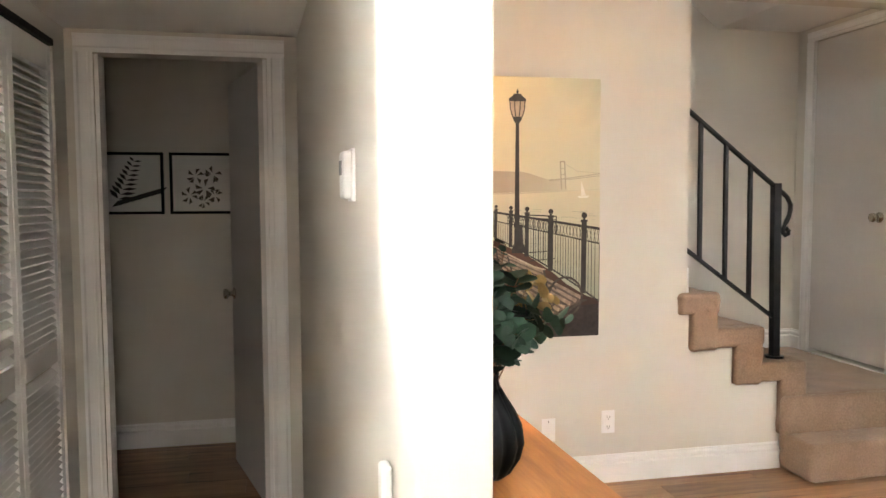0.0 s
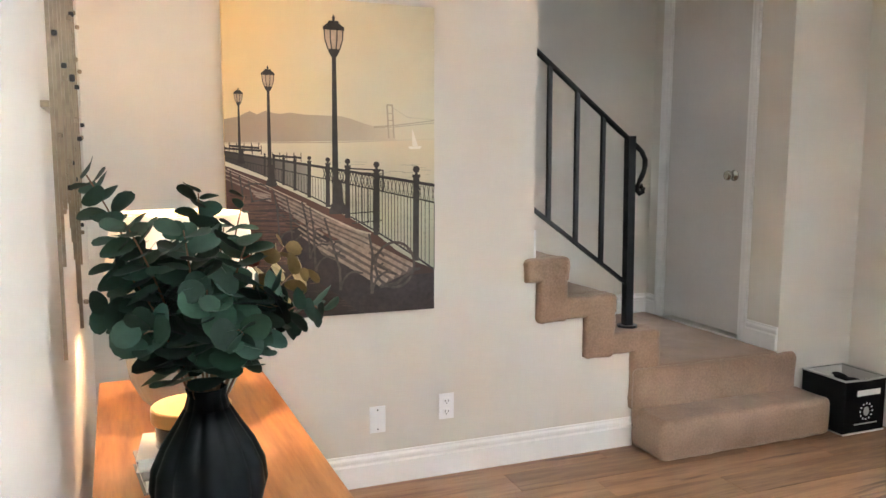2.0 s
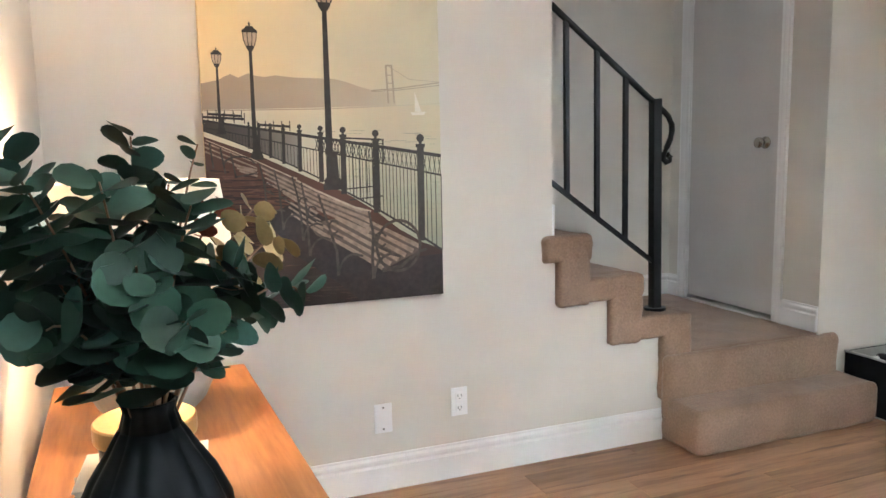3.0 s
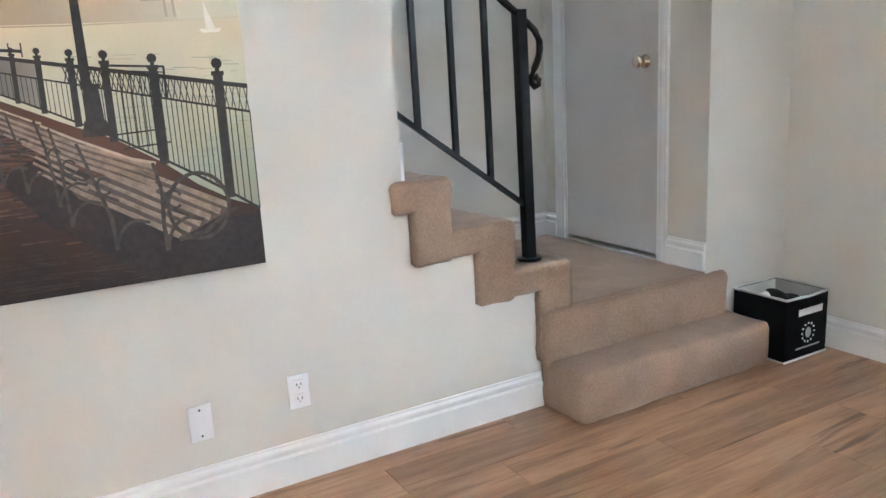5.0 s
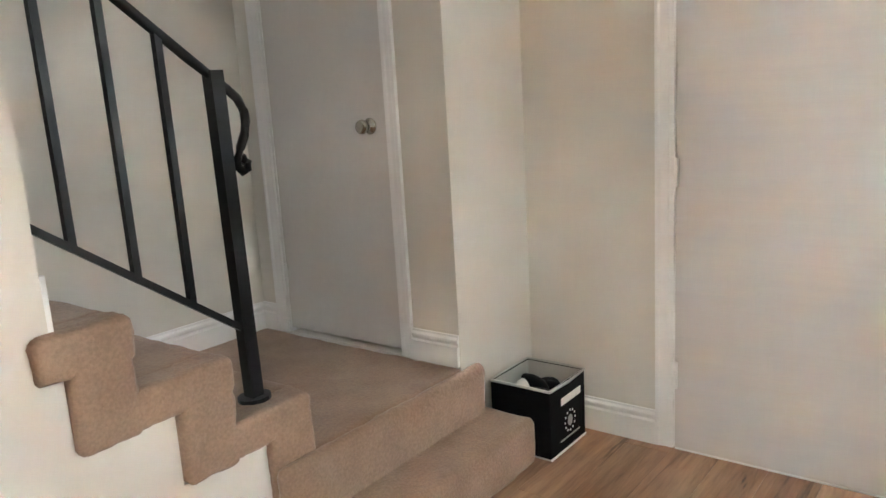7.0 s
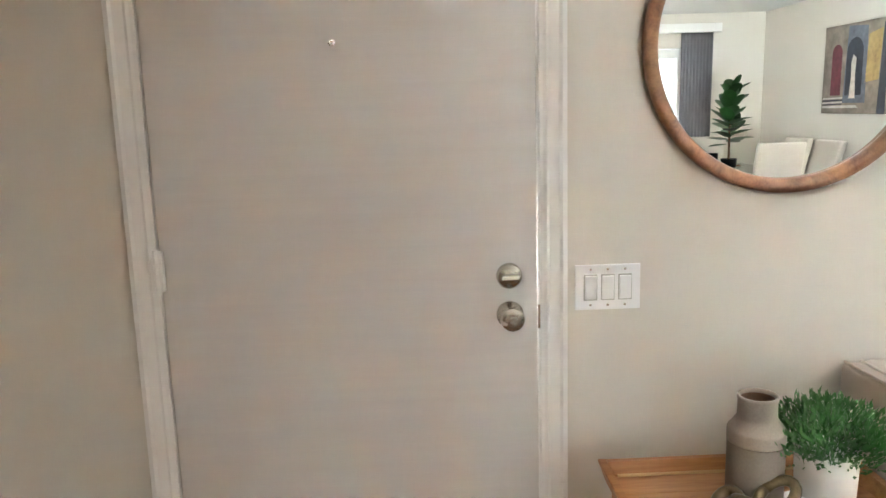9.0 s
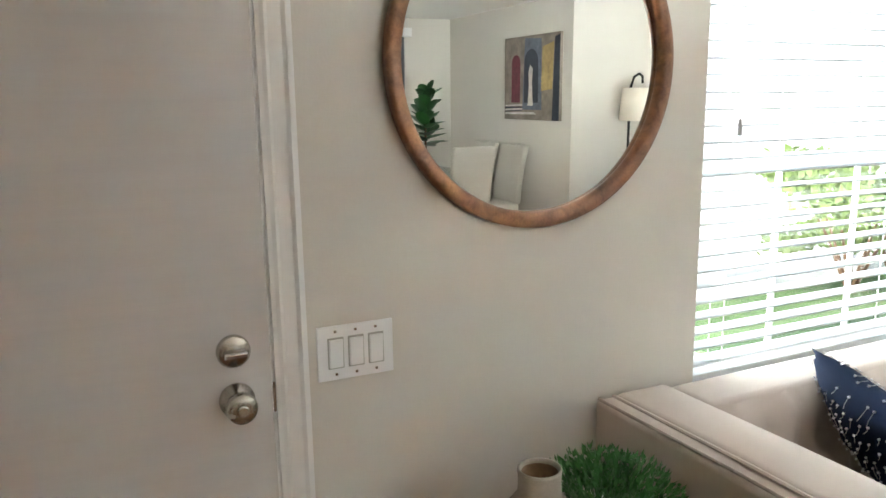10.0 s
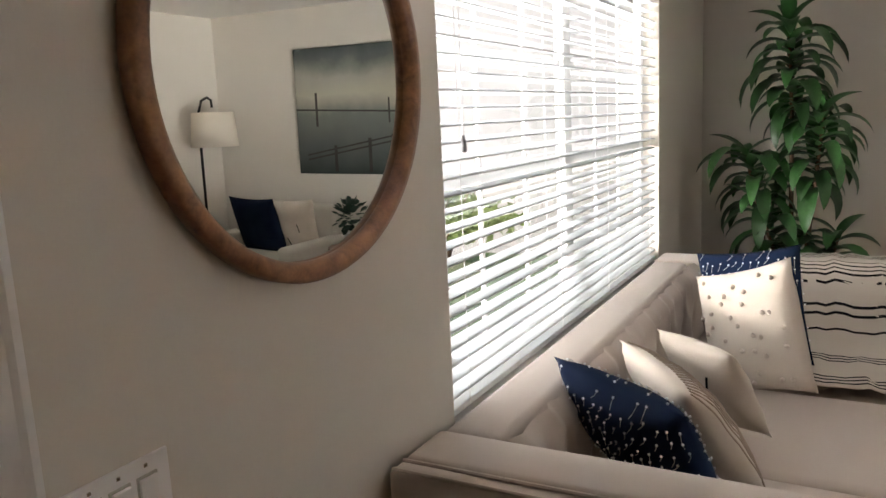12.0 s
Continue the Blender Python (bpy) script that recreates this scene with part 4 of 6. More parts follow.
# ---- console table with lamp, vase, candle ----
con = thing("console_table", "teak console table against the living room wall", "table", (0.134, 2.352, 0), 2.75)
part("tabletop", box(0.03, 0.478, -1.55, 0.0, 0.712, 0.75, 0.004), "table_wood", con)
part("apron", box(0.45, 0.465, -1.5, -0.05, 0.62, 0.711), "table_wood", con)
part("apron", box(0.06, 0.45, -0.055, -0.04, 0.62, 0.711), "table_wood", con)
for x, y in ((0.045, -1.53), (0.42, -1.53), (0.045, -0.06), (0.42, -0.06)):
    part("leg", box(x, x + 0.045, y, y + 0.045, 0, 0.711, 0.003), "table_wood", con)

tl = thing("table_lamp", "lit table lamp with ribbed grey ceramic base and linen shade", "lamp", (0.39, 2.05, 0.7505))
part("base", lathe([(0, 0), (0.072, 0), (0.078, 0.006), (0.108, 0.035), (0.135, 0.09), (0.142, 0.14), (0.132, 0.19), (0.10, 0.23), (0.055, 0.252), (0.03, 0.262), (0, 0.262)], 96, 34, 0.025), "ceramic", tl, "", True)
part("neck", lathe([(0, 0.26), (0.014, 0.26), (0.014, 0.30), (0.018, 0.30), (0.018, 0.345), (0, 0.345)], 16), "gold", tl)
sh = part("shade", lathe([(0.196, 0.245), (0.160, 0.495), (0.1585, 0.495), (0.1945, 0.245), (0.196, 0.245)], 56), "shade", tl, "warm linen drum shade", True)
part("shade_ring", bar([(0.159 * math.cos(i * 0.2618), 0.159 * math.sin(i * 0.2618), 0.485) for i in range(25)], 0.0022, 5), "gold", sh)
for a in (0.3, 2.4, 4.5):
    part("shade_spoke", bar([(0.012 * math.cos(a), 0.012 * math.sin(a), 0.47), (0.158 * math.cos(a), 0.158 * math.sin(a), 0.485)], 0.0018, 5), "gold", sh)
part("finial", lathe([(0, 0.46), (0.008, 0.46), (0.006, 0.475), (0.011, 0.488), (0, 0.50)], 12), "gold", tl)
bl = part("bulb", lathe([(0, 0.345), (0.013, 0.345), (0.013, 0.355), (0, 0.36)], 16), emissive("bulb_glow", (1.0, 0.75, 0.45), 8.0), tl)

vs = thing("vase", "fluted matte black ceramic vase on the console table", "vase", (0.40, 1.35, 0.7505))
part("body", lathe([(0, 0), (0.045, 0), (0.062, 0.012), (0.086, 0.05), (0.096, 0.088), (0.092, 0.122), (0.075, 0.16), (0.052, 0.195), (0.038, 0.219), (0, 0.215)], 96, 12, 0.085), "vase_black", vs, "", True)
part("neck", lathe([(0.037, 0.2185), (0.031, 0.24), (0.034, 0.252), (0.029, 0.252), (0.026, 0.235), (0.028, 0.2185), (0.037, 0.2185)], 96, 12, 0.05), "vase_black", vs, "", True)

bq = thing("eucalyptus_bouquet", "eucalyptus branches with a few dried gold and red leaves", "plant", (0.40, 1.35, 0.99))


def disc_leaf(rx, ry, cup, mt):
    bm = bmesh.new()
    c = bm.verts.new((0, ry * 0.9, -cup * 0.6))
    ring = []
    for i in range(12):
        a = 2 * math.pi * i / 12
        x, y = rx * math.sin(a), ry * (1 - math.cos(a))
        ring.append(bm.verts.new((x, y, cup * (x / rx) ** 2 - cup * 0.3 * math.sin(a * 0.5))))
    for i in range(12):
        bm.faces.new((c, ring[i], ring[(i + 1) % 12]))
    return mesh("leaf", bm, mt, True)


LV = {k: [disc_leaf(r, r * s, r * 0.22, k) for r, s in ((0.029, 0.95), (0.024, 1.0), (0.018, 1.1))] for k in ("leaf_g", "leaf_b", "leaf_y", "leaf_r")}
rnd = random.Random(11)


def branch(tip, sag, kinds, count, r=1.0):
    p0, p3 = Vector((rnd.uniform(-0.01, 0.01), rnd.uniform(-0.01, 0.01), -0.12)), Vector(tip)
    p1 = Vector((tip[0] * 0.12, tip[1] * 0.12, 0.06))
    p2 = Vector((tip[0] * 0.75, tip[1] * 0.75, tip[2] * 0.75 + sag))
    pts = []
    for i in range(13):
        t = i / 12
        pts.append(p0 * (1 - t) ** 3 + 3 * p1 * t * (1 - t) ** 2 + 3 * p2 * t * t * (1 - t) + p3 * t ** 3)
    part("stem", bar(pts, [0.0026 - 0.0014 * i / 12 for i in range(13)], 5), "stem", bq)
    for i in range(count):
        t = 0.36 + 0.64 * i / (count - 1)
        q = min(int(t * 12), 11)
        pos = pts[q].lerp(pts[q + 1], t * 12 - q)
        d = (pts[q + 1] - pts[q]).normalized()
        for s in ((0, 1) if i < count - 1 else (0,)):
            az = i * 1.3 + s * math.pi + rnd.uniform(-0.4, 0.4)
            side = d.orthogonal().normalized()
            side = Matrix.Rotation(az, 3, d) @ side
            out = (side + d * rnd.uniform(0.1, 0.7)).normalized()
            nor = out.cross(d).cross(out).normalized()
            m = Matrix((out.cross(nor), out, nor)).transposed().to_4x4()
            k = rnd.choice(kinds)
            size = (0 if t < 0.62 else 1 if t < 0.88 else 2)
            o = new("leaf", LV[k][size])
            o.parent = bq
            o.matrix_basis = Matrix.Translation(pos + out * 0.003) @ m @ Matrix.Rotation(rnd.uniform(-0.6, 0.6), 4, 'Y') @ Matrix.Scale(r * rnd.uniform(0.85, 1.15), 4)


G, B, Y, R = ["leaf_g"] * 4 + ["leaf_b"], ["leaf_b", "leaf_b", "leaf_g"], ["leaf_y"], ["leaf_r"]
for tip, sag, kinds, cnt, r in (
        ((-0.165, 0.02, 0.36), 0.02, G, 11, 1.0), ((-0.11, -0.06, 0.29), 0.02, G, 10, 1.1), ((-0.15, 0.04, 0.15), 0.05, G, 8, 1.1),
        ((-0.03, -0.09, 0.28), 0.02, G, 10, 1.2), ((0.00, 0.05, 0.33), 0.02, G, 10, 1.0), ((0.06, -0.07, 0.25), 0.02, G, 9, 1.2),
        ((0.04, 0.06, 0.27), 0.02, G, 9, 1.0), ((-0.06, 0.05, 0.24), 0.02, G, 9, 1.1), ((0.11, -0.03, 0.17), 0.06, G, 8, 1.1),
        ((0.195, 0.0, 0.125), 0.09, B, 9, 1.0), ((0.15, 0.05, 0.10), 0.08, B, 8, 1.0), ((-0.09, -0.10, 0.13), 0.05, G, 8, 1.2),
        ((0.05, -0.11, 0.12), 0.06, G, 8, 1.2), ((-0.13, -0.02, 0.23), 0.03, G, 9, 1.1), ((0.0, -0.10, 0.19), 0.03, G, 8, 1.2),
        ((0.15, 0.06, 0.24), 0.04, Y, 7, 0.8), ((0.17, 0.02, 0.20), 0.05, Y, 7, 0.8), ((0.10, 0.07, 0.25), 0.03, R, 5, 0.7), ((0.08, 0.10, 0.32), 0.03, G, 6, 0.7)):
    branch(tip, sag, kinds, int(cnt * 1.3), r * 0.92)

bk = thing("book", "grey spiral-bound book lying on the console table", "book", (0.385, 1.63, 0.7505), 8)
part("page_block", box(-0.10, 0.10, -0.075, 0.075, 0.003, 0.027), "paper", bk)
part("cover", box(-0.105, 0.105, -0.08, 0.08, 0, 0.003), "grey_cover", bk)
part("cover", box(-0.105, 0.105, -0.08, 0.08, 0.027, 0.031), "grey_cover", bk)
bk2 = thing("book", "white book lying under the candle", "book", (0.38, 1.64, 0.782), -4)
part("page_block", box(-0.092, 0.092, -0.07, 0.07, 0.0025, 0.022), "paper", bk2)
part("cover", box(-0.096, 0.096, -0.074, 0.074, 0, 0.0025), "paper", bk2)
part("cover", box(-0.096, 0.096, -0.074, 0.074, 0.022, 0.025), "paper", bk2)
cn = thing("candle_jar", "dark candle jar with a wide brass lid", "candle", (0.385, 1.63, 0.8075))
part("jar", lathe([(0, 0), (0.066, 0), (0.07, 0.004), (0.07, 0.052), (0, 0.052)], 40), "amber", cn, "", True)
part("lid", lathe([(0, 0.0525), (0.077, 0.0525), (0.078, 0.056), (0.078, 0.078), (0.075, 0.081), (0, 0.082)], 44), "gold", cn, "brushed brass lid")

art = tagged(new("wall_sculpture"), "metal wall sculpture of staggered vertical rods", "wall art")
art.matrix_world = pose(0.215, 0.617, 0, 0, 0, 2.707)
rnd = random.Random(3)
for i in range(15):
    y = 0.72 + i * 0.029
    z0, z1 = 1.07 + 0.24 * abs(math.sin(i * 1.9)), 1.96 + 0.16 * math.sin(i * 2.3)
    xo = 0.016 + 0.009 * (i % 3)
    rod = part("rod", bar([(xo, y, z0), (xo, y, z1)], 0.0028, square=True), "stud", art)
    for k in range(5):
        z = rnd.uniform(z0 + 0.02, z1 - 0.02)
        part("stud", box(xo + 0.004, xo + 0.012, y - 0.004, y + 0.004, z, z + 0.008, 0.002), "black_metal" if k % 2 else "stud", rod)
for z in (1.45, 1.80):
    part("back_bar", box(0.0, 0.012, 0.73, 1.13, z, z + 0.01), "stud", art)

# ---- bin by the stairs ----
bn = thing("storage_bin", "black fabric storage bin with white trim full of shoes", "bin", (3.53, 2.752, 0))
bw, bd, bh = 0.284, 0.268, 0.284
for nm, a in (("side_panel", (0, 0.008, 0, bd)), ("side_panel", (bw - 0.008, bw, 0, bd)), ("side_panel", (0.008, bw - 0.008, 0, 0.008)), ("side_panel", (0.008, bw - 0.008, bd - 0.008, bd))):
    part(nm, box(*a, 0.008, bh, 0.002), "black_cloth", bn)
for a in ((0.0085, 0.011, 0.011, bd - 0.011), (bw - 0.011, bw - 0.0085, 0.011, bd - 0.011), (0.011, bw - 0.011, 0.0085, 0.011), (0.011, bw - 0.011, bd - 0.011, bd - 0.0085)):
    part("lining", box(*a, 0.03, bh - 0.001), "grey_cloth", bn, "pale grey lining")
part("bottom_panel", box(0.0, bw, 0.0, bd, 0, 0.008, 0.002), "grey_cloth", bn)
rim = [(0, 0), (bw / 2, -0.004), (bw, 0), (bw + 0.003, bd / 2), (bw, bd), (bw / 2, bd + 0.003), (0, bd), (-0.004, bd / 2), (0, 0)]
part("rim_piping", bar([(x, y, bh - 0.003 * math.sin(i * 1.57)) for i, (x, y) in enumerate(rim)], 0.0055, 6), "grey_cloth", bn, "white rim piping")
part("base_piping", bar([(0, -0.001, 0.006), (bw, -0.001, 0.006)], 0.005, 6), "plastic", bn)
part("label_strip", box(0.085, 0.245, -0.002, -0.0005, 0.198, 0.228), "paper", bn)
for i in range(12):
    a = i * 0.5236
    part("emblem_dot", box(0.155 + 0.042 * math.cos(a) - 0.004, 0.155 + 0.042 * math.cos(a) + 0.004, -0.0015, -0.0003, 0.115 + 0.042 * math.sin(a) - 0.004, 0.115 + 0.042 * math.sin(a) + 0.004), "plastic", bn)
part("emblem", prism([(0.155 + 0.02 * math.cos(a * 0.7854), 0.115 + 0.025 * math.sin(a * 0.7854)) for a in range(8)], -0.0015, -0.0003, 'y'), "grey_cloth", bn)
part("emblem_bar", box(0.075, 0.235, -0.0015, -0.0003, 0.048, 0.055), "grey_cloth", bn)


def shoe(m, k):
    s = thing("shoe", "dark shoe lying in the fabric bin", "shoe", group="shoes in the bin")
    s.matrix_world = m
    up = bmesh.new()
    bmesh.ops.create_uvsphere(up, u_segments=14, v_segments=8, radius=1.0)
    for v in up.verts:
        v.co = Vector((v.co.x * 0.036 * (1.1 - 0.25 * v.co.y), v.co.y * 0.09, max(v.co.z, -0.5) * (0.032 - 0.012 * v.co.y) + 0.022))
    part("upper", up, "grey_cloth" if k == 3 else "black_cloth", s, "", True)
    part("sole", prism([(0.036 * math.cos(a * 0.5236), 0.094 * math.sin(a * 0.5236)) for a in range(12)], 0, 0.01, 'z'), "grey_cloth" if k % 2 else "dark", s)
    return s


for k, (x, y, z, r) in enumerate(((3.60, 2.86, 0.205, 20), (3.67, 2.90, 0.222, -30), (3.705, 2.885, 0.20, 75), (3.63, 2.93, 0.21, 110), (3.69, 2.875, 0.20, 35))):
    shoe(pose(x, y, z, 8, 12 * (-1) ** k, r), k)

# ---- mirror ----
mi = thing("round_mirror", "large round mirror in a walnut frame", "mirror", (3.885, 0.783, 1.615))
mi.matrix_world = pose(3.882, 0.778, 1.612, 0, -90.5, 0)
part("frame_ring", lathe([(0.342, 0.003), (0.377, 0.003), (0.380, 0.010), (0.380, 0.030), (0.375, 0.038), (0.358, 0.040), (0.347, 0.034), (0.342, 0.022), (0.342, 0.003)], 96), "walnut", mi, "walnut ring frame", True)
part("mirror_pane", lathe([(0, 0.004), (0.343, 0.004), (0.343, 0.012), (0, 0.012)], 96), "mirror", mi, "silvered mirror glass")

# ---- window with blinds ----
win = tagged(new("window_1"), "white vinyl window with a grid behind open blinds", "window", kind="structure")
Y0, Y1, Z0, Z1 = -2.06, 0.25, 0.72, 2.12
for a in ((Y0 + 0.001, Y0 + 0.05, Z0 + 0.001, Z1 - 0.001), (Y1 - 0.05, Y1 - 0.001, Z0 + 0.001, Z1 - 0.001), (-0.945, -0.865, Z0 + 0.05, Z1 - 0.05), (Y0 + 0.05, Y1 - 0.05, Z0 + 0.001, Z0 + 0.05), (Y0 + 0.05, Y1 - 0.05, Z1 - 0.05, Z1 - 0.001)):
    part("window_frame", box(3.965, 4.005, *a, 0.004), "trim", win)
for ya, yb in ((Y0 + 0.05, -0.945), (-0.865, Y1 - 0.05)):
    part("sash_rail", box(3.972, 3.998, ya, yb, 1.32, 1.36, 0.003), "trim", win)
    for k in (1, 2):
        ym = ya + (yb - ya) * k / 3
        part("muntin", box(3.979, 3.991, ym - 0.009, ym + 0.009, Z0 + 0.05, 1.32), "trim", win)
        part("muntin", box(3.979, 3.991, ym - 0.009, ym + 0.009, 1.36, Z1 - 0.05), "trim", win)
    for z in (1.04, 1.70):
        part("muntin", box(3.980, 3.990, ya, yb, z - 0.009, z + 0.009), "trim", win)
    g = part("pane", box(3.983, 3.987, ya, yb, Z0 + 0.05, Z1 - 0.05), "glass", win)
    g.visible_shadow = False
structure("window_sill", box(3.879, 3.965, Y0 - 0.002, Y1 + 0.002, Z0 - 0.02, Z0 + 0.006, 0.003), "trim", "white window sill", "window sill")

bd_ = tagged(new("window_blind"), "white horizontal slat blind lowered with open slats", "blind")
part("headrail", box(3.895, 3.955, Y0 + 0.008, Y1 - 0.008, 2.06, 2.115, 0.004), "slat", bd_)
part("bottom_rail", box(3.90, 3.95, Y0 + 0.012, Y1 - 0.012, 0.735, 0.755, 0.004), "slat", bd_)
sb = bmesh.new()
n = 6
vs_ = [[sb.verts.new((-0.025 + 0.05 * i / n, y, 0.004 * (1 - (2 * i / n - 1) ** 2) + dz)) for i in range(n + 1)] for y in (Y0 + 0.012, Y1 - 0.012) for dz in (0, 0.0034)]
for i in range(n):
    sb.faces.new((vs_[0][i], vs_[0][i + 1], vs_[2][i + 1], vs_[2][i]))
    sb.faces.new((vs_[1][i], vs_[3][i], vs_[3][i + 1], vs_[1][i + 1]))
for i in (0, n):
    sb.faces.new((vs_[0][i], vs_[2][i], vs_[3][i], vs_[1][i]))


slat_me = mesh("slat", sb, "slat", True)
z = 0.785
while z < 2.05:
    o = new("slat", slat_me)
    o.parent = bd_
    o.matrix_basis = pose(3.925, 0, z, 0, -4 + 0.8 * math.sin(z * 40), 0)
    z += 0.0445
for y in (0.13, -0.62, -1.2, -1.93):
    for x in (3.899, 3.951):
        part("ladder_cord", bar([(x, y, 0.745), (x, y, 2.07)], 0.0012, 5), "plastic", bd_)
part("pull_cord", bar([(3.893, 0.115, 1.47), (3.893, 0.112, 2.07)], 0.0013, 5), "plastic", bd_)
tb = lathe([(0, 0), (0.007, 0.002), (0.008, 0.02), (0.004, 0.045), (0, 0.047)], 12)
bmesh.ops.translate(tb, vec=(3.893, 0.115, 1.425), verts=tb.verts[:])
part("tassel", tb, "grey_cover", bd_)

# ---- outdoors ----
structure("ground", box(4.4, 80, -60, 60, -0.32, -0.2), "concrete", "pale paved ground outside", "ground")
structure("ground", box(-80, -3.2, -60, 60, -0.32, -0.2), "concrete", "pale paved patio ground", "ground")
structure("lawn", box(5.6, 7.2, -6.5, -2.0, -0.199, -0.17), "lawn", "strip of lawn outside the window", "lawn")


def neighbour(x, y0, y1, h, name):
    hs = tagged(new(name), "pale stucco neighbouring house under a grey roof", "house")
    part("wall", box(x, x + 6, y0, y1, -0.2, h), "stucco", hs)
    part("roof", prism([(x - 0.5, h), (x + 3, h + 1.3), (x + 6.5, h)], y0 - 0.4, y1 + 0.4, 'y'), "grey_cover", hs)
    return hs


neighbour(11.5, -40, 12, 6.0, "neighbour_house")
# Added wall, not a known part: its height blocks sun at the french door.
wf = tagged(new("garden_wall"), "stucco wall added to block sun at the french door", "wall", kind="structure")
part("wall", box(-4.4, -4.2, -6, 6, -0.2, 3.4), "stucco", wf)


def bush(x, y, z, r, h, n, seed, name, label):
    rnd = random.Random(seed)
    t = thing(name, label, "bush", (x, y, z))
    st = bmesh.new()
    for i in range(7):
        a = i * 0.9
        tube(st, [(0, 0, 0), (0.3 * r * math.cos(a), 0.3 * r * math.sin(a), h * 0.45), (0.65 * r * math.cos(a), 0.65 * r * math.sin(a), h * 0.85)], [0.02, 0.012, 0.005], 5)
    part("branches", st, "stem", t)
    verts, faces = [], []
    tufts = []
    for i in range(13):
        a, e = i * 2.4, 0.3 + 0.7 * ((i * 0.618) % 1.0)
        tufts.append((Vector((r * rnd.uniform(0.3, 1.0) * math.cos(a), r * rnd.uniform(0.3, 1.0) * math.sin(a), h * e)), rnd.uniform(0.14, 0.27)))
    for i in range(n):
        c0, cr_ = tufts[i % 13]
        c = c0 + Vector((rnd.gauss(0, 1), rnd.gauss(0, 1), rnd.gauss(0, 0.55))) * cr_ * 0.55
        d = Vector((rnd.uniform(-1, 1), rnd.uniform(-1, 1), rnd.uniform(-0.6, 1))).normalized()
        s = d.orthogonal().normalized() * 0.028
        k = len(verts)
        verts += [c, c + d * 0.05 + s, c + d * 0.11, c + d * 0.05 - s]
        faces.append((k, k + 1, k + 2, k + 3))
    me = bpy.data.meshes.new("foliage")
    me.from_pydata(verts, [], faces)
    me.materials.append(M["bush"])
    o = new("foliage", me)
    o.parent = t
    o["kind"] = "stuff"
    return t


bush(6.7, -4.35, -0.2, 0.75, 1.2, 2600, 2, "bush", "leafy green shrub outside the window")
bush(7.1, -5.5, -0.2, 0.6, 1.05, 1800, 4, "bush", "smaller leafy green shrub outside the window")

# ---- sofa ----


def soft(x0, x1, y0, y1, z0, z1, r, puff=0.0, cut=3):
    """An upholstered block with rounded edges and a swelling top."""
    bm = box(x0, x1, y0, y1, z0, z1, r, 4)
    for _ in range(cut):
        long = [e for e in bm.edges if e.calc_length() > 0.12]
        if long:
            bmesh.ops.subdivide_edges(bm, edges=long, cuts=1, use_grid_fill=True)
    for v in bm.verts:
        u, w = (v.co.x - x0) / (x1 - x0) * 2 - 1, (v.co.y - y0) / (y1 - y0) * 2 - 1
        if v.co.z > (z0 + z1) / 2:
            v.co.z += puff * max(0, 1 - u * u) * max(0, 1 - w * w)
        v.co.z += 0.003 * noise.noise(v.co * 7)
    bmesh.ops.recalc_face_normals(bm, faces=bm.faces[:])
    return bm


sofa = tagged(new("sofa"), "cream tufted sofa along the window wall", "sofa")
part("base", box(2.74, 3.84, -2.0, 0.59, 0.10, 0.29, 0.02), "sofa", sofa)
part("arm", soft(2.72, 3.862, 0.375, 0.605, 0.1, 0.768, 0.014, 0.0), "sofa", sofa, smooth=True)
part("arm", soft(2.72, 3.862, -2.06, -1.84, 0.1, 0.772, 0.022, 0.006), "sofa", sofa, smooth=True)
part("arm_pad", soft(2.735, 3.855, 0.380, 0.548, 0.745, 0.779, 0.016, 0.012), "sofa", sofa, smooth=True)
for ya in (0.605, 0.560):
    part("piping", bar([(2.725, ya - 0.01, 0.768), (3.4, ya - 0.01, 0.776), (3.855, ya - 0.01, 0.770)], 0.005, 6), "sofa", sofa)
tb = bmesh.new()
ny, nz = 150, 30
grid = []
for i in range(ny + 1):
    row = []
    for j in range(nz + 1):
        y, zz = -1.84 + (0.375 + 1.84) * i / ny, 0.36 + 0.405 * j / nz
        ph = (y + 1.84) / 0.246
        d = 1.0
        for rowk, zc in ((0, 0.70), (1, 0.55)):
            q = (ph + 0.5 * rowk) % 1.0 - 0.5
            d = min(d, math.hypot(q * 0.246, (zz - zc) * 1.0) / 0.11)
        crease = min(abs((ph % 1.0) - 0.5) * 2, 1.0)
        dep = 0.035 * min(1, d) ** 0.6 + 0.018 * min(1.0, (1 - crease) * 3)
        edge = min(1, (nz - j) / 4)
        row.append(tb.verts.new((3.66 - dep + (1 - edge) ** 2 * 0.05, y, zz + 0.012 * (edge - 1) ** 2)))
    grid.append(row)
for i in range(ny):
    for j in range(nz):
        tb.faces.new((grid[i][j], grid[i][j + 1], grid[i + 1][j + 1], grid[i + 1][j]))
back = part("tufted_back", tb, "sofa", sofa, "deep buttoned back", True)
for k in range(9):
    for rowk, zc in ((0, 0.70), (1, 0.55)):
        y = -1.84 + 0.246 * (k + 0.5 * rowk + (0 if rowk else 0))
        if -1.8 < y < 0.33:
            bb = lathe([(0, 0), (0.011, 0.001), (0.009, 0.006), (0, 0.008)], 10)
            bmesh.ops.transform(bb, matrix=pose(3.655, y, zc, 0, -90, 0), verts=bb.verts[:])
            part("button", bb, "sofa", back, smooth=True)
part("backrest", soft(3.69, 3.862, -1.84, 0.375, 0.28, 0.768, 0.03), "sofa", sofa, smooth=True)
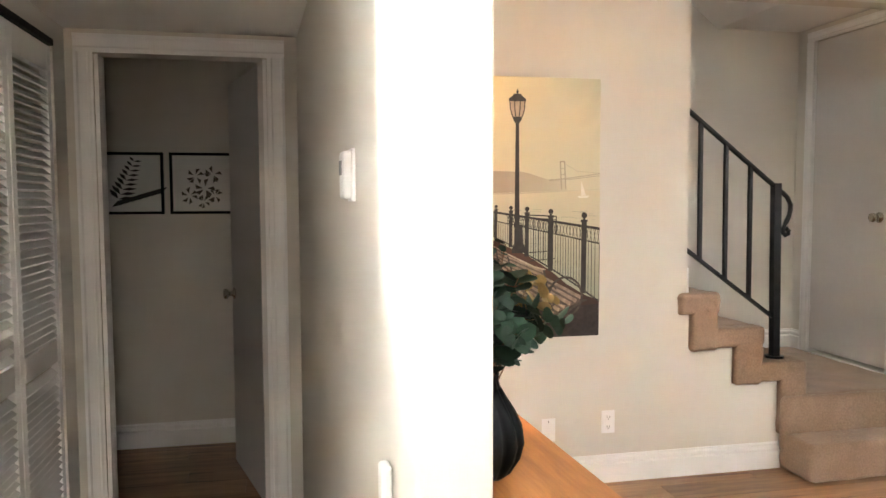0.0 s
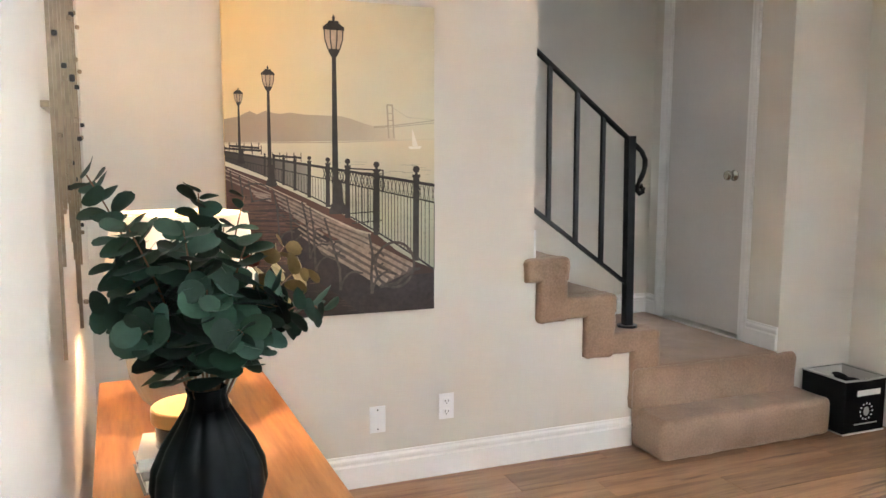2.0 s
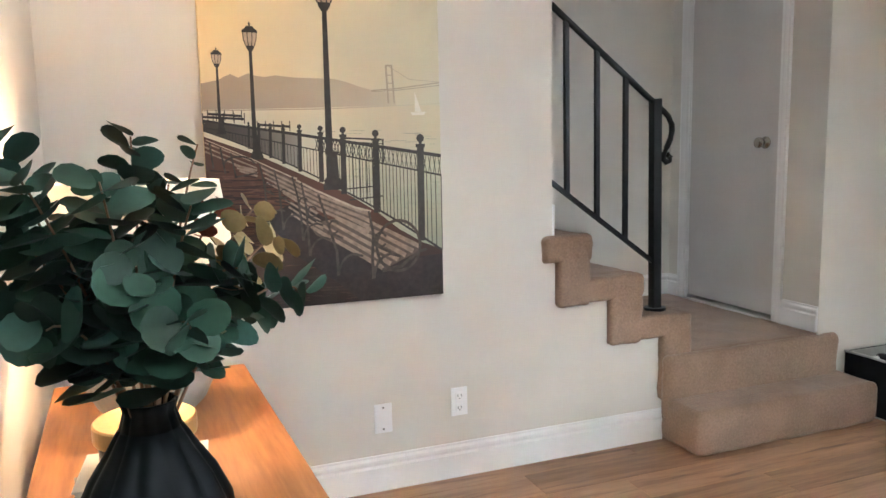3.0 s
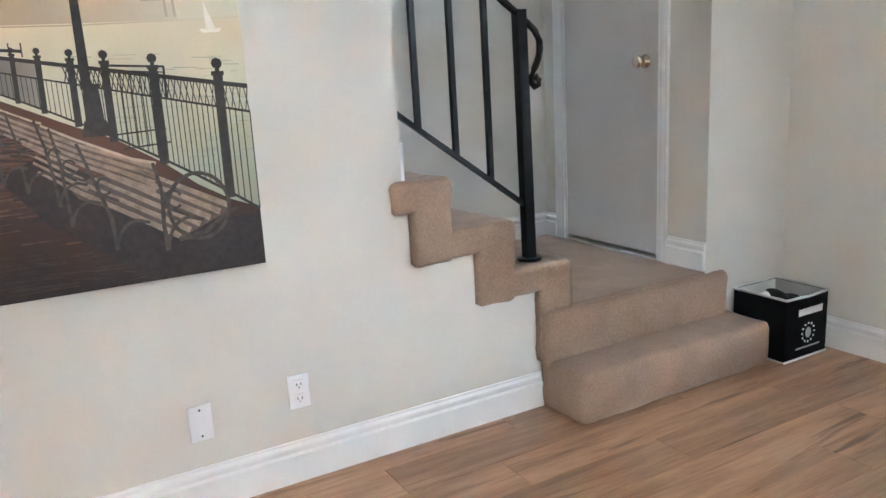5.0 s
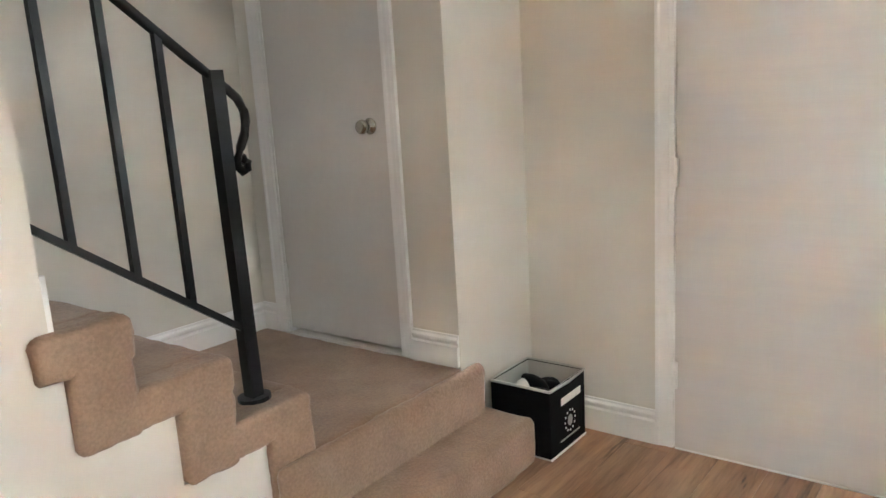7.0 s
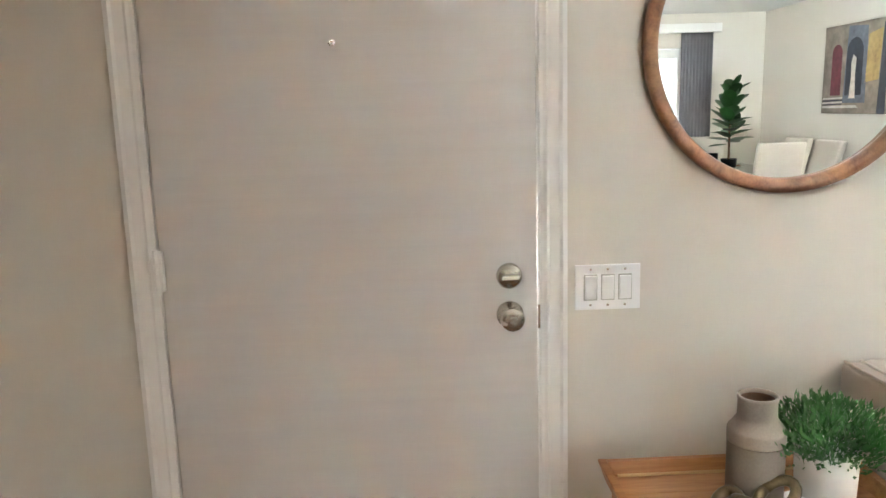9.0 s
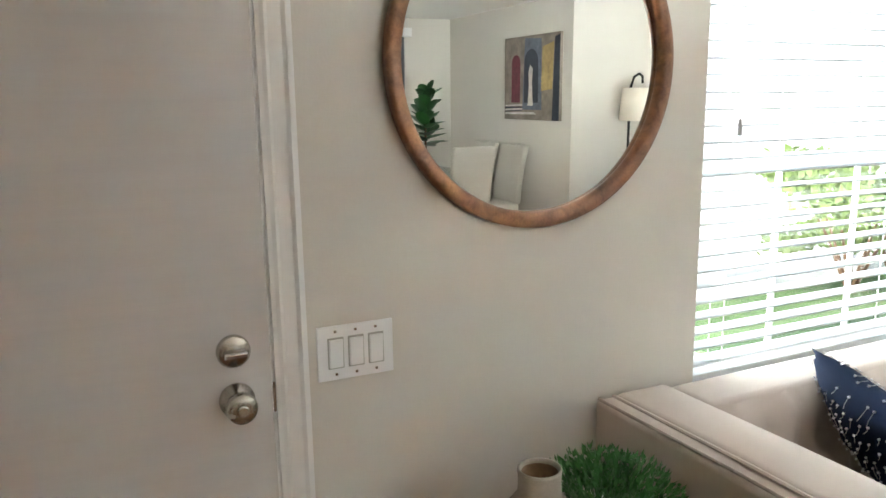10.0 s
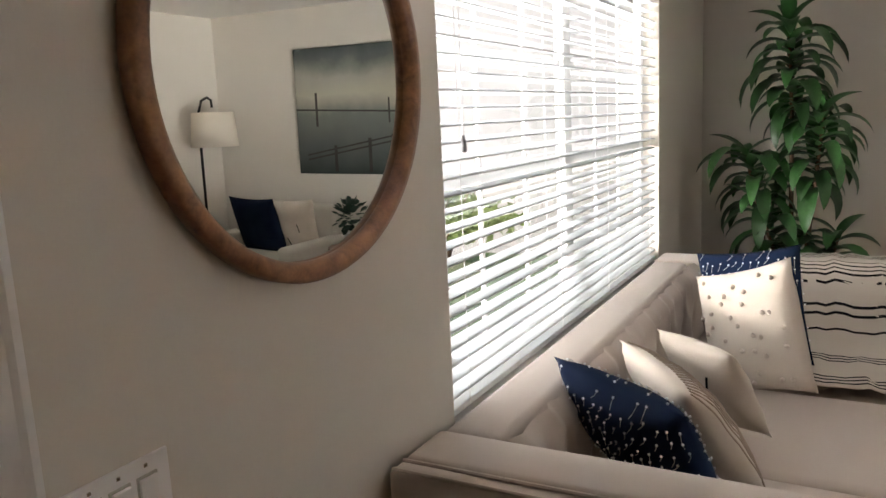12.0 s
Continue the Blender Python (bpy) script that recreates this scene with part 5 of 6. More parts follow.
for ya, yb in ((-0.36, 0.37), (-1.10, -0.366), (-1.835, -1.106)):
    part("seat_cushion", soft(2.73, 3.66, ya, yb, 0.292, 0.44, 0.035, 0.018), "sofa", sofa, smooth=True)
for x in (2.80, 3.78):
    for y in (-1.95, 0.5):
        part("leg", box(x - 0.025, x + 0.025, y - 0.025, y + 0.025, 0, 0.10, 0.004), "walnut", sofa)


def pillow_mesh(w, h, t, bm=None):
    bm = bm or bmesh.new()
    n = 18
    for s in (1, -1):
        g = []
        for i in range(n + 1):
            row = []
            for j in range(n + 1):
                u, v = 2 * i / n - 1, 2 * j / n - 1
                k = max(0.0, (1 - abs(u) ** 2.6) * (1 - abs(v) ** 2.6)) ** 0.55
                pin = 1 - 0.07 * (1 - u * u) * abs(v) ** 3 - 0.0
                pin2 = 1 - 0.07 * (1 - v * v) * abs(u) ** 3
                wr = (0.011 * noise.noise(Vector((u * 2.2 + w * 9, v * 2.2 + t * 70, s * 2.0))) + 0.005 * noise.noise(Vector((u * 6, v * 4 + w * 20, s * 3.0)))) * k
                row.append(bm.verts.new((u * w / 2 * pin2, s * (t / 2 * k + wr), v * h / 2 * pin)))
            g.append(row)
        for i in range(n):
            for j in range(n):
                q = (g[i][j], g[i + 1][j], g[i + 1][j + 1], g[i][j + 1])
                bm.faces.new(q if s < 0 else q[::-1])
    bmesh.ops.remove_doubles(bm, verts=bm.verts[:], dist=1e-4)
    bmesh.ops.recalc_face_normals(bm, faces=bm.faces[:])
    return bm


def surf(u, v, w, h, t, s):
    k = max(0.0, (1 - abs(u) ** 2.6) * (1 - abs(v) ** 2.6)) ** 0.55
    return Vector((u * w / 2 * (1 - 0.07 * (1 - v * v) * abs(u) ** 3), s * (t / 2 * k + (0.011 * noise.noise(Vector((u * 2.2 + w * 9, v * 2.2 + t * 70, s * 2.0))) + 0.005 * noise.noise(Vector((u * 6, v * 4 + w * 20, s * 3.0)))) * k + 0.005), v * h / 2 * (1 - 0.07 * (1 - u * u) * abs(v) ** 3)))


def pillow(label, m, w, h, t, material, deco=None):
    p = thing("throw_pillow", label, "pillow", group="pillows on the sofa")
    p.matrix_world = m
    part("cushion", pillow_mesh(w, h, t), material, p, "", True)
    if deco == "stitch":
        rnd = random.Random(8)
        bm, dots = bmesh.new(), bmesh.new()
        for s in (1, -1):
            for i in range(14):
                for j in range(11):
                    u, v = -0.97 + 0.15 * i + rnd.uniform(-0.03, 0.03), -0.97 + 0.195 * j + (0.03 if i % 2 else 0) + rnd.uniform(-0.03, 0.03)
                    lean, run = rnd.uniform(-0.02, 0.10), rnd.uniform(0.08, 0.17)
                    if abs(v) < 0.992 and abs(u) < 0.995:
                        pts = [surf(max(-0.97, min(0.97, u + lean * q * q)), max(-0.97, v - run * q), w, h, t, s) for q in (0, 0.5, 1)]
                        tube(bm, pts, 0.0009, 4)
                        bmesh.ops.create_icosphere(dots, subdivisions=1, radius=0.0038, matrix=Matrix.Translation(pts[0]))
        part("stitching", bm, "grey_cloth", p, "white stitched dashes")["kind"] = "stuff"
        part("knot_trim", dots, "plastic", p, "white knots")["kind"] = "stuff"
    elif deco == "pompom":
        rnd = random.Random(9)
        for i in range(7):
            for j in range(5):
                q = surf(-0.75 + 0.25 * i + rnd.uniform(-0.10, 0.10), -0.75 + 0.37 * j + rnd.uniform(-0.14, 0.14), w, h, t, 1)
                bm = bmesh.new()
                bmesh.ops.create_icosphere(bm, subdivisions=2, radius=0.009, matrix=Matrix.Translation(q))
                for v in bm.verts:
                    v.co += (v.co - q) * 0.35 * noise.noise(v.co * 200)
                part("pompom", bm, "cream", p)
    elif deco == "ticks":
        bm = bmesh.new()
        for u, v in ((-0.45, 0.5), (0.35, 0.2), (-0.1, -0.3), (0.5, -0.6)):
            tube(bm, [surf(u + 0.06 * q, v - 0.3 * q, w, h, t, 1) for q in (0, 0.5, 1)], 0.004, 5)
        part("stitch_mark", bm, "black_cloth", p, "black stitched mark")
    elif deco == "stripes":
        for i in range(24):
            u = -0.92 + 0.08 * i
            part("rib", bar([surf(u, -0.93 + 0.155 * q, w, h, t, -1) for q in range(13)], 0.0022, 4), "taupe", p)
    return p


pillow("navy throw pillow with white stitched dashes on the sofa", pose(3.465, 0.0, 0.668, -34, -5.5, -26), 0.43, 0.43, 0.15, "navy", "stitch")
pillow("cream pillow with taupe ribbed stripes on the sofa", pose(3.39, -0.25, 0.64, -37, -4, -51), 0.42, 0.42, 0.15, "cream", "stripes")
pillow("cream lumbar pillow with black stitched marks", pose(3.37, -0.52, 0.655, -28, 2, -42), 0.36, 0.32, 0.12, "cream", "ticks")
pillow("cream pillow with small pompoms leaning on the sofa", pose(3.30, -0.95, 0.71, 2, 18, -36), 0.46, 0.46, 0.15, "cream", "pompom")
pillow("navy throw pillow with white stitched dashes behind another", pose(3.345, -1.34, 0.70, 4, 11, -25), 0.47, 0.47, 0.13, "navy", "stitch")

# throw blanket over the far arm
th = thing("throw_blanket", "cream throw with black woven stripes draped over the sofa", "blanket", (0, 0, 0))
prof = [(-1.08, 0.476), (-1.20, 0.478), (-1.35, 0.480), (-1.45, 0.483), (-1.55, 0.50), (-1.64, 0.56), (-1.70, 0.66), (-1.75, 0.76), (-1.80, 0.80), (-1.88, 0.802), (-1.96, 0.800), (-2.03, 0.795), (-2.075, 0.76), (-2.085, 0.62), (-2.088, 0.42)]


def throw_sheet(x0, x1, f0, f1, lift):
    bm = bmesh.new()
    g = []
    nu, nv = 16, 40
    for i in range(nu + 1):
        row = []
        for j in range(nv + 1):
            f = (f0 + (f1 - f0) * j / nv) * (len(prof) - 1)
            k = min(int(f), len(prof) - 2)
            y = prof[k][0] + (prof[k + 1][0] - prof[k][0]) * (f - k)
            zz = prof[k][1] + (prof[k + 1][1] - prof[k][1]) * (f - k)
            x = x0 + (x1 - x0) * i / nu
            wv = 0.010 * math.sin(x * 23 + y * 5) + 0.006 * math.sin(x * 51)
            row.append(bm.verts.new((x + 0.015 * math.sin(y * 9), y + wv * 0.5 + lift * 0.5, zz + abs(wv) + lift)))
        g.append(row)
    for i in range(nu):
        for j in range(nv):
            bm.faces.new((g[i][j], g[i + 1][j], g[i + 1][j + 1], g[i][j + 1]))
    return bm


sheet = part("cloth", throw_sheet(2.70, 3.27, 0, 1, 0.0), "cream", th, "", True)
sol = sheet.modifiers.new("thickness", 'SOLIDIFY')
sol.thickness = 0.004
for f in (0.02, 0.04, 0.06, 0.16, 0.18, 0.20, 0.33, 0.355, 0.38, 0.405, 0.47, 0.495, 0.52, 0.545, 0.57, 0.66, 0.685, 0.71, 0.735):
    part("stripe", throw_sheet(2.702, 3.268, f, f + 0.008, 0.0045), "black_cloth", th, "", True)

# ---- tall plant in the corner ----
dr = thing("dracaena_plant", "tall dracaena with arching green leaves in a basket", "plant", (3.30, -2.72, 0))
part("basket", lathe([(0, 0), (0.15, 0), (0.17, 0.1), (0.18, 0.32), (0.17, 0.32), (0.16, 0.28), (0, 0.28)], 32), "oak", dr, "woven basket", True)
rnd = random.Random(21)


def long_leaf(L, w, droop):
    bm = bmesh.new()
    prev = None
    n = 8
    for i in range(n + 1):
        t = i / n
        a = 0.9 - droop * t * 1.9
        if i == 0:
            p = Vector((0, 0, 0))
        else:
            p = p + Vector((0, math.cos(a), math.sin(a))) * L / n
        ww = w * math.sin(math.pi * min(1, 0.12 + 0.88 * t)) ** 0.7 * (1 if t < 1 else 0.05)
        row = [bm.verts.new(p + Vector((-ww, 0, 0.25 * ww))), bm.verts.new(p + Vector((0, 0, -0.15 * ww))), bm.verts.new(p + Vector((ww, 0, 0.25 * ww)))]
        if prev:
            bm.faces.new((prev[0], prev[1], row[1], row[0]))
            bm.faces.new((prev[1], prev[2], row[2], row[1]))
        prev = row
    return mesh("leaf", bm, "leaf_d", True)


DL = [long_leaf(0.34, 0.046, 1.05), long_leaf(0.28, 0.048, 0.9), long_leaf(0.38, 0.044, 1.2), long_leaf(0.24, 0.040, 0.5)]
for sx, sy, z0, z1, lean in ((0.0, 0.0, 1.42, 2.02, 0.04), (-0.10, 0.06, 1.05, 1.55, -0.05), (0.14, 0.05, 0.95, 1.32, 0.10), (-0.16, 0.05, 0.55, 0.86, -0.08), (0.05, 0.08, 0.7, 1.0, 0.1)):
    part("cane", bar([(sx * 0.4, sy * 0.4, 0.25), (sx * 0.8, sy, (z0 + 0.25) / 2), (sx + lean * 0.3, sy, z0), (sx + lean, sy, z1 - 0.08)], [0.014, 0.013, 0.011, 0.008], 7), "stem", dr, smooth=True)
    k = int((z1 - z0) / 0.0125)
    for i in range(k):
        t = i / k
        o = new("leaf", DL[3] if t > 0.9 else rnd.choice(DL[:3]))
        o.parent = dr
        o.matrix_basis = Matrix.Translation((sx + lean * t, sy, z0 + (z1 - 0.06 - z0) * t)) @ Matrix.Rotation(i * 2.4 + rnd.uniform(-0.3, 0.3), 4, 'Z') @ Matrix.Rotation(0.75 * t - 0.55 + rnd.uniform(-0.15, 0.15), 4, 'X') @ Matrix.Scale(rnd.uniform(0.75, 1.1), 4)

# ---- side table by the sofa ----
st = thing("side_table", "honey oak tray table with raised rims beside the sofa", "table")
X0, X1, V0, V1 = 3.30, 3.735, 0.655, 1.295
for k in range(4):
    xa = X0 + 0.022 + (X1 - X0 - 0.044) * k / 4
    part("tray_plank", box(xa + 0.0006, xa + (X1 - X0 - 0.044) / 4 - 0.0006, V0 + 0.024, V1 - 0.024, 0.528, 0.545, 0.0012, 1), "oak", st)
for ya, yb, sg in ((V0, V0 + 0.020, -1), (V1, V1 - 0.020, 1)):
    part("rim_board", prism([(ya - sg * 0.020, 0.52), (ya, 0.577), (ya - sg * 0.002, 0.580), (yb, 0.580), (yb - sg * 0.018, 0.52)], X0, X1, 'x'), "oak", st)
for xa, sg in ((X0, -1), (X1, 1)):
    part("rim_board", prism([(xa - sg * 0.016, 0.52), (xa, 0.577), (xa - sg * 0.002, 0.580), (xa - sg * 0.018, 0.580), (xa - sg * 0.034, 0.52)], V0 + 0.022, V1 - 0.022, 'y'), "oak", st)
    part("inner_bead", bar([(xa - sg * 0.031, V0 + 0.044, 0.548), (xa - sg * 0.031, V1 - 0.044, 0.548)], 0.004, 6), "oak_pale", st, "paler oak bead")
part("apron", box(3.34, 3.70, 0.70, 1.25, 0.45, 0.519), "oak", st)
for x in (3.33, 3.67):
    for y in (0.69, 1.225):
        part("leg", box(x, x + 0.04, y, y + 0.04, 0, 0.519, 0.003), "oak", st)
vv = thing("bottle_vase", "matte grey stoneware bottle vase on the oak tray table", "vase", (3.53, 0.985, 0.5455))
part("body", lathe([(0, 0), (0.058, 0), (0.0625, 0.005), (0.0625, 0.160), (0.0622, 0.163), (0.060, 0.1643), (0, 0.1643)], 48), "stoneware_dark", vv, "darker grey lower body", True)
part("shoulder", lathe([(0.0615, 0.1645), (0.0635, 0.1655), (0.0635, 0.168), (0.0635, 0.190), (0.0632, 0.1935), (0.0615, 0.1960), (0.0590, 0.1985), (0.0480, 0.2145), (0.0450, 0.2185), (0.0435, 0.2230), (0.0430, 0.228), (0.0425, 0.258), (0.0445, 0.266), (0.0435, 0.272), (0.0395, 0.272), (0.0370, 0.266), (0.0370, 0.226), (0, 0.215)], 48), "stoneware", vv, "paler shoulder and neck", True)
# Neck's inside coloured dark brown, so the hollow's shade is painted in.
part("hollow", lathe([(0.0362, 0.264), (0.0362, 0.219), (0, 0.218)], 40), "stem", vv, "inside with the hollow's shade as dark brown", True)
gp = thing("potted_grass", "small bushy green plant in a white pot", "plant", (3.53, 0.82, 0.5455))
part("pot", lathe([(0, 0), (0.058, 0), (0.064, 0.01), (0.069, 0.140), (0.064, 0.140), (0.06, 0.125), (0, 0.123)], 36), "white_pot", gp, "white ceramic pot", True)
verts, faces = [], []
rnd = random.Random(4)
for i in range(2900):
    a, q = rnd.uniform(0, 6.283), rnd.uniform(0, 1) ** 0.5
    d = Vector((math.cos(a) * q * 0.9, math.sin(a) * q * 0.9, 1.1 - 0.72 * q + rnd.uniform(-0.25, 0.15))).normalized()
    base = Vector((0.05 * q * math.cos(a), 0.05 * q * math.sin(a), 0.123))
    c = base + d * (0.125 * rnd.uniform(0.05, 1.0) ** 0.6)
    e = (d + Vector((rnd.uniform(-0.7, 0.7), rnd.uniform(-0.7, 0.7), rnd.uniform(-0.1, 0.9)))).normalized()
    s = e.cross(Vector((rnd.uniform(-1, 1), rnd.uniform(-1, 1), 0.4))).normalized() * 0.0036
    k = len(verts)
    L = rnd.uniform(0.012, 0.027)
    verts += [c - s * 0.3, c + e * L * 0.45 + s, c + e * L, c + e * L * 0.45 - s]
    faces.append((k, k + 1, k + 2, k + 3))
me = bpy.data.meshes.new("foliage")
me.from_pydata(verts, [], faces)
me.materials.append(M["leaf_n"])
o = new("foliage", me)
o.parent = gp
o["kind"] = "stuff"
sm = bmesh.new()
for i in range(30):
    a, q = i * 2.4, (i / 30) ** 0.5
    tube(sm, [(0.04 * q * math.cos(a), 0.04 * q * math.sin(a), 0.12), (0.10 * q * math.cos(a), 0.10 * q * math.sin(a), 0.25 - 0.07 * q)], 0.0012, 4)
part("stems", sm, "leaf_n", gp)
bk3 = thing("book", "white hardcover book lying on the oak tray table", "book", (3.41, 0.985, 0.5455), 20)
part("page_block", box(-0.086, 0.086, -0.126, 0.126, 0.0032, 0.0305), "paper", bk3)
part("cover", box(-0.09, 0.09, -0.13, 0.13, 0, 0.003, 0.001, 1), "white_pot", bk3)
part("cover", box(-0.09, 0.09, -0.13, 0.13, 0.031, 0.034, 0.001, 1), "white_pot", bk3)
part("spine", box(-0.093, -0.0902, -0.13, 0.13, 0, 0.034), "white_pot", bk3)
kn = thing("link_knot", "olive-bronze twisted link knot on a white book", "ornament", (3.42, 1.04, 0.5797), 30)
for k in range(3):
    pts = [(0.030 * math.cos(i * 0.3491), 0.052 * math.sin(i * 0.3491), 0.0) for i in range(19)]
    mtx = pose(0.012 * (k - 1), 0.066 * (k - 1), 0.036, 30 * (1 if k % 2 else -1), 14 * (k - 1), 12 * k)
    part("link", bar([mtx @ Vector(p) for p in pts], 0.0125, 12), "driftwood", kn, "", True)

# ---- dining corner and far seat, seen in the mirror ----
fd = tagged(new("window_2"), "white french door with small panes", "french door", kind="structure")
for ya, yb in ((-1.449, -0.552), (-0.548, 0.349)):
    lf = part("door_leaf", box(-3.085, -3.045, ya, ya + 0.10, 0.01, 2.05), "trim", fd)
    part("stile", box(-3.085, -3.045, yb - 0.10, yb, 0.01, 2.05), "trim", lf)
    part("bottom_rail", box(-3.085, -3.045, ya + 0.10, yb - 0.10, 0.01, 0.24), "trim", lf)
    part("top_rail", box(-3.085, -3.045, ya + 0.10, yb - 0.10, 1.95, 2.05), "trim", lf)
    for k in range(1, 5):
        z = 0.24 + 1.71 * k / 5
        part("muntin", box(-3.075, -3.055, ya + 0.10, yb - 0.10, z - 0.009, z + 0.009), "trim", lf)
    part("muntin", box(-3.0751, -3.0549, (ya + yb) / 2 - 0.009, (ya + yb) / 2 + 0.009, 0.24, 1.95), "trim", lf)
    g = part("pane", box(-3.067, -3.063, ya + 0.10, yb - 0.10, 0.24, 1.95), "glass", lf)
    g.visible_shadow = False


def curtain(y0, y1, name="curtain"):
    c = tagged(new(name), "grey curtain panel hanging beside the french door", "curtain")
    bm = bmesh.new()
    n = 48
    g = [[bm.verts.new((-2.93 + 0.022 * math.sin(i * 1.25), y0 + (y1 - y0) * i / n, z)) for z in (0.03, 0.8, 1.5, 2.22)] for i in range(n + 1)]
    for i in range(n):
        for j in range(3):
            bm.faces.new((g[i][j], g[i + 1][j], g[i + 1][j + 1], g[i][j + 1]))
    o = part("cloth", bm, "curtain", c, "", True)
    s = o.modifiers.new("thickness", 'SOLIDIFY')
    s.thickness = 0.003
    return c


curtain(-1.72, -1.35)
va = tagged(new("curtain_valance"), "white valance box over the french door", "valance")
part("box", box(-2.995, -2.88, -1.80, 0.60, 2.222, 2.32, 0.004), "trim", va)

dt = thing("dining_table", "glass dining table on dark crossed legs", "table", (-1.95, -1.5, 0))
gt = part("tabletop", box(-0.62, 0.62, -0.45, 0.45, 0.738, 0.75, 0.003), "glass", dt, "clear glass top")
for s in (-1, 1):
    part("leg", bar([(-0.35, s * 0.28, 0.0), (0.30, -s * 0.28, 0.738)], 0.028, square=True), "walnut", dt)
    part("leg", bar([(0.35, s * 0.28, 0.0), (-0.30, -s * 0.28, 0.738)], 0.028, square=True), "walnut", dt)
ch = thing("dining_chair", "high-backed cream upholstered dining chair", "chair", (-1.28, -1.72, 0), 90, "chairs round the dining table")
bmk = soft(-0.23, 0.23, -0.04, 0.03, 0.46, 1.05, 0.02)
for v in bmk.verts:
    v.co.y -= 0.10 * max(0.0, (v.co.z - 0.46) / 0.6) ** 1.6
part("backrest", bmk, "chairs", ch, "", True)
part("seat", soft(-0.23, 0.23, -0.02, 0.42, 0.36, 0.47, 0.025, 0.015), "chairs", ch, "", True)
for x in (-0.2, 0.2):
    for y in (0.0, 0.38):
        part("leg", box(x - 0.02, x + 0.02, y - 0.02, y + 0.02, 0, 0.362, 0.003), "walnut", ch)
copy_thing(ch, pose(-1.30, -2.16, 0, 0, 0, 0))
copy_thing(ch, pose(-1.90, -2.16, 0, 0, 0, 0))
copy_thing(ch, pose(-2.62, -1.55, 0, 0, 0, -90))
tp_ = thing("table_plant", "leafy green plant in a black pot on the dining table", "plant", (-1.85, -1.50, 0.7505))
part("pot", lathe([(0, 0), (0.06, 0), (0.075, 0.02), (0.08, 0.11), (0.07, 0.11), (0, 0.10)], 28), "vase_black", tp_, "", True)
part("trunk", bar([(0, 0, 0.09), (0.01, 0.01, 0.45), (0, 0, 0.80)], [0.012, 0.009, 0.004], 6), "stem", tp_)
fl = disc_leaf(0.085, 0.12, 0.012, "leaf_d")
rnd = random.Random(31)
for i in range(42):
    t = i / 42
    o = new("leaf", fl)
    o.parent = tp_
    o.matrix_basis = Matrix.Translation((0, 0, 0.26 + 0.56 * t)) @ Matrix.Rotation(i * 2.4, 4, 'Z') @ Matrix.Translation((0, 0.015, 0)) @ Matrix.Rotation(0.2 + 0.7 * t + rnd.uniform(-0.3, 0.3), 4, 'X') @ Matrix.Scale(rnd.uniform(0.8, 1.1) * (1 - 0.25 * t), 4)
cp = thing("candle_holder", "black candle holder on the dining table", "candle holder", (-1.98, -1.38, 0.7505))
part("body", lathe([(0, 0), (0.05, 0), (0.055, 0.01), (0.055, 0.16), (0.048, 0.16), (0.048, 0.02), (0, 0.02)], 24), "vase_black", cp, "", True)

ap = thing("canvas_print", "canvas print of an old stone street with arches", "picture", (-1.62, -2.35, 1.30))
aw, ah = 1.02, 0.82
part("canvas", box(0, aw, 0.002, 0.035, 0, ah, 0.003), mat("print_street_ochre", (0.25, 0.21, 0.175), 0.7, var=0.45, scale=5, fine=14), ap)
red, blue, pale, slate, ochre = (mat("print_" + a, c, 0.7, var=0.35, scale=9, fine=22) for a, c in (("crimson", (0.14, 0.025, 0.04)), ("blue_grey", (0.13, 0.15, 0.20)), ("pale_stone", (0.6, 0.56, 0.52)), ("slate", (0.03, 0.035, 0.055)), ("ochre", (0.42, 0.30, 0.12))))


def arch(cx, z0, z1, r):
    return [[(cx - r, z0), (cx + r, z0)] + [(cx + r * math.cos(i * 0.3142), z1 + r * math.sin(i * 0.3142)) for i in range(11)]]


def mirrored(polys, y):
    return flat([[(p[0], p[1]) for p in q] for q in polys], y)


part("print_street", mirrored([[(0.36, 0.10), (0.72, 0.10), (0.70, 0.78), (0.40, 0.80)]], 0.0358), blue, ap)
part("print_ochre_wall", mirrored([[(0.70, 0.28), (0.90, 0.30), (0.92, 0.74), (0.72, 0.70)]], 0.0358), ochre, ap)
part("print_door", mirrored(arch(0.23, 0.17, 0.56, 0.085), 0.036), red, ap)
part("print_arch", mirrored(arch(0.52, 0.17, 0.56, 0.13), 0.036), slate, ap)
part("print_light", mirrored([[(0.46, 0.14), (0.56, 0.14), (0.54, 0.36), (0.55, 0.50), (0.50, 0.54), (0.47, 0.46), (0.48, 0.34)], [(0.02, 0.09), (0.36, 0.10), (0.36, 0.115), (0.02, 0.105)], [(0.02, 0.13), (0.36, 0.14), (0.36, 0.155), (0.02, 0.145)], [(0.02, 0.05), (0.62, 0.055), (0.58, 0.08), (0.02, 0.07)]], 0.0362), pale, ap)
part("print_shadow", mirrored([[(0.90, 0.0), (1.018, 0.0), (1.018, 0.80), (0.93, 0.78)], [(0.02, 0.11), (0.36, 0.118), (0.36, 0.132), (0.02, 0.125)], [(0.02, 0.075), (0.36, 0.085), (0.36, 0.095), (0.02, 0.085)]], 0.0361), slate, ap)

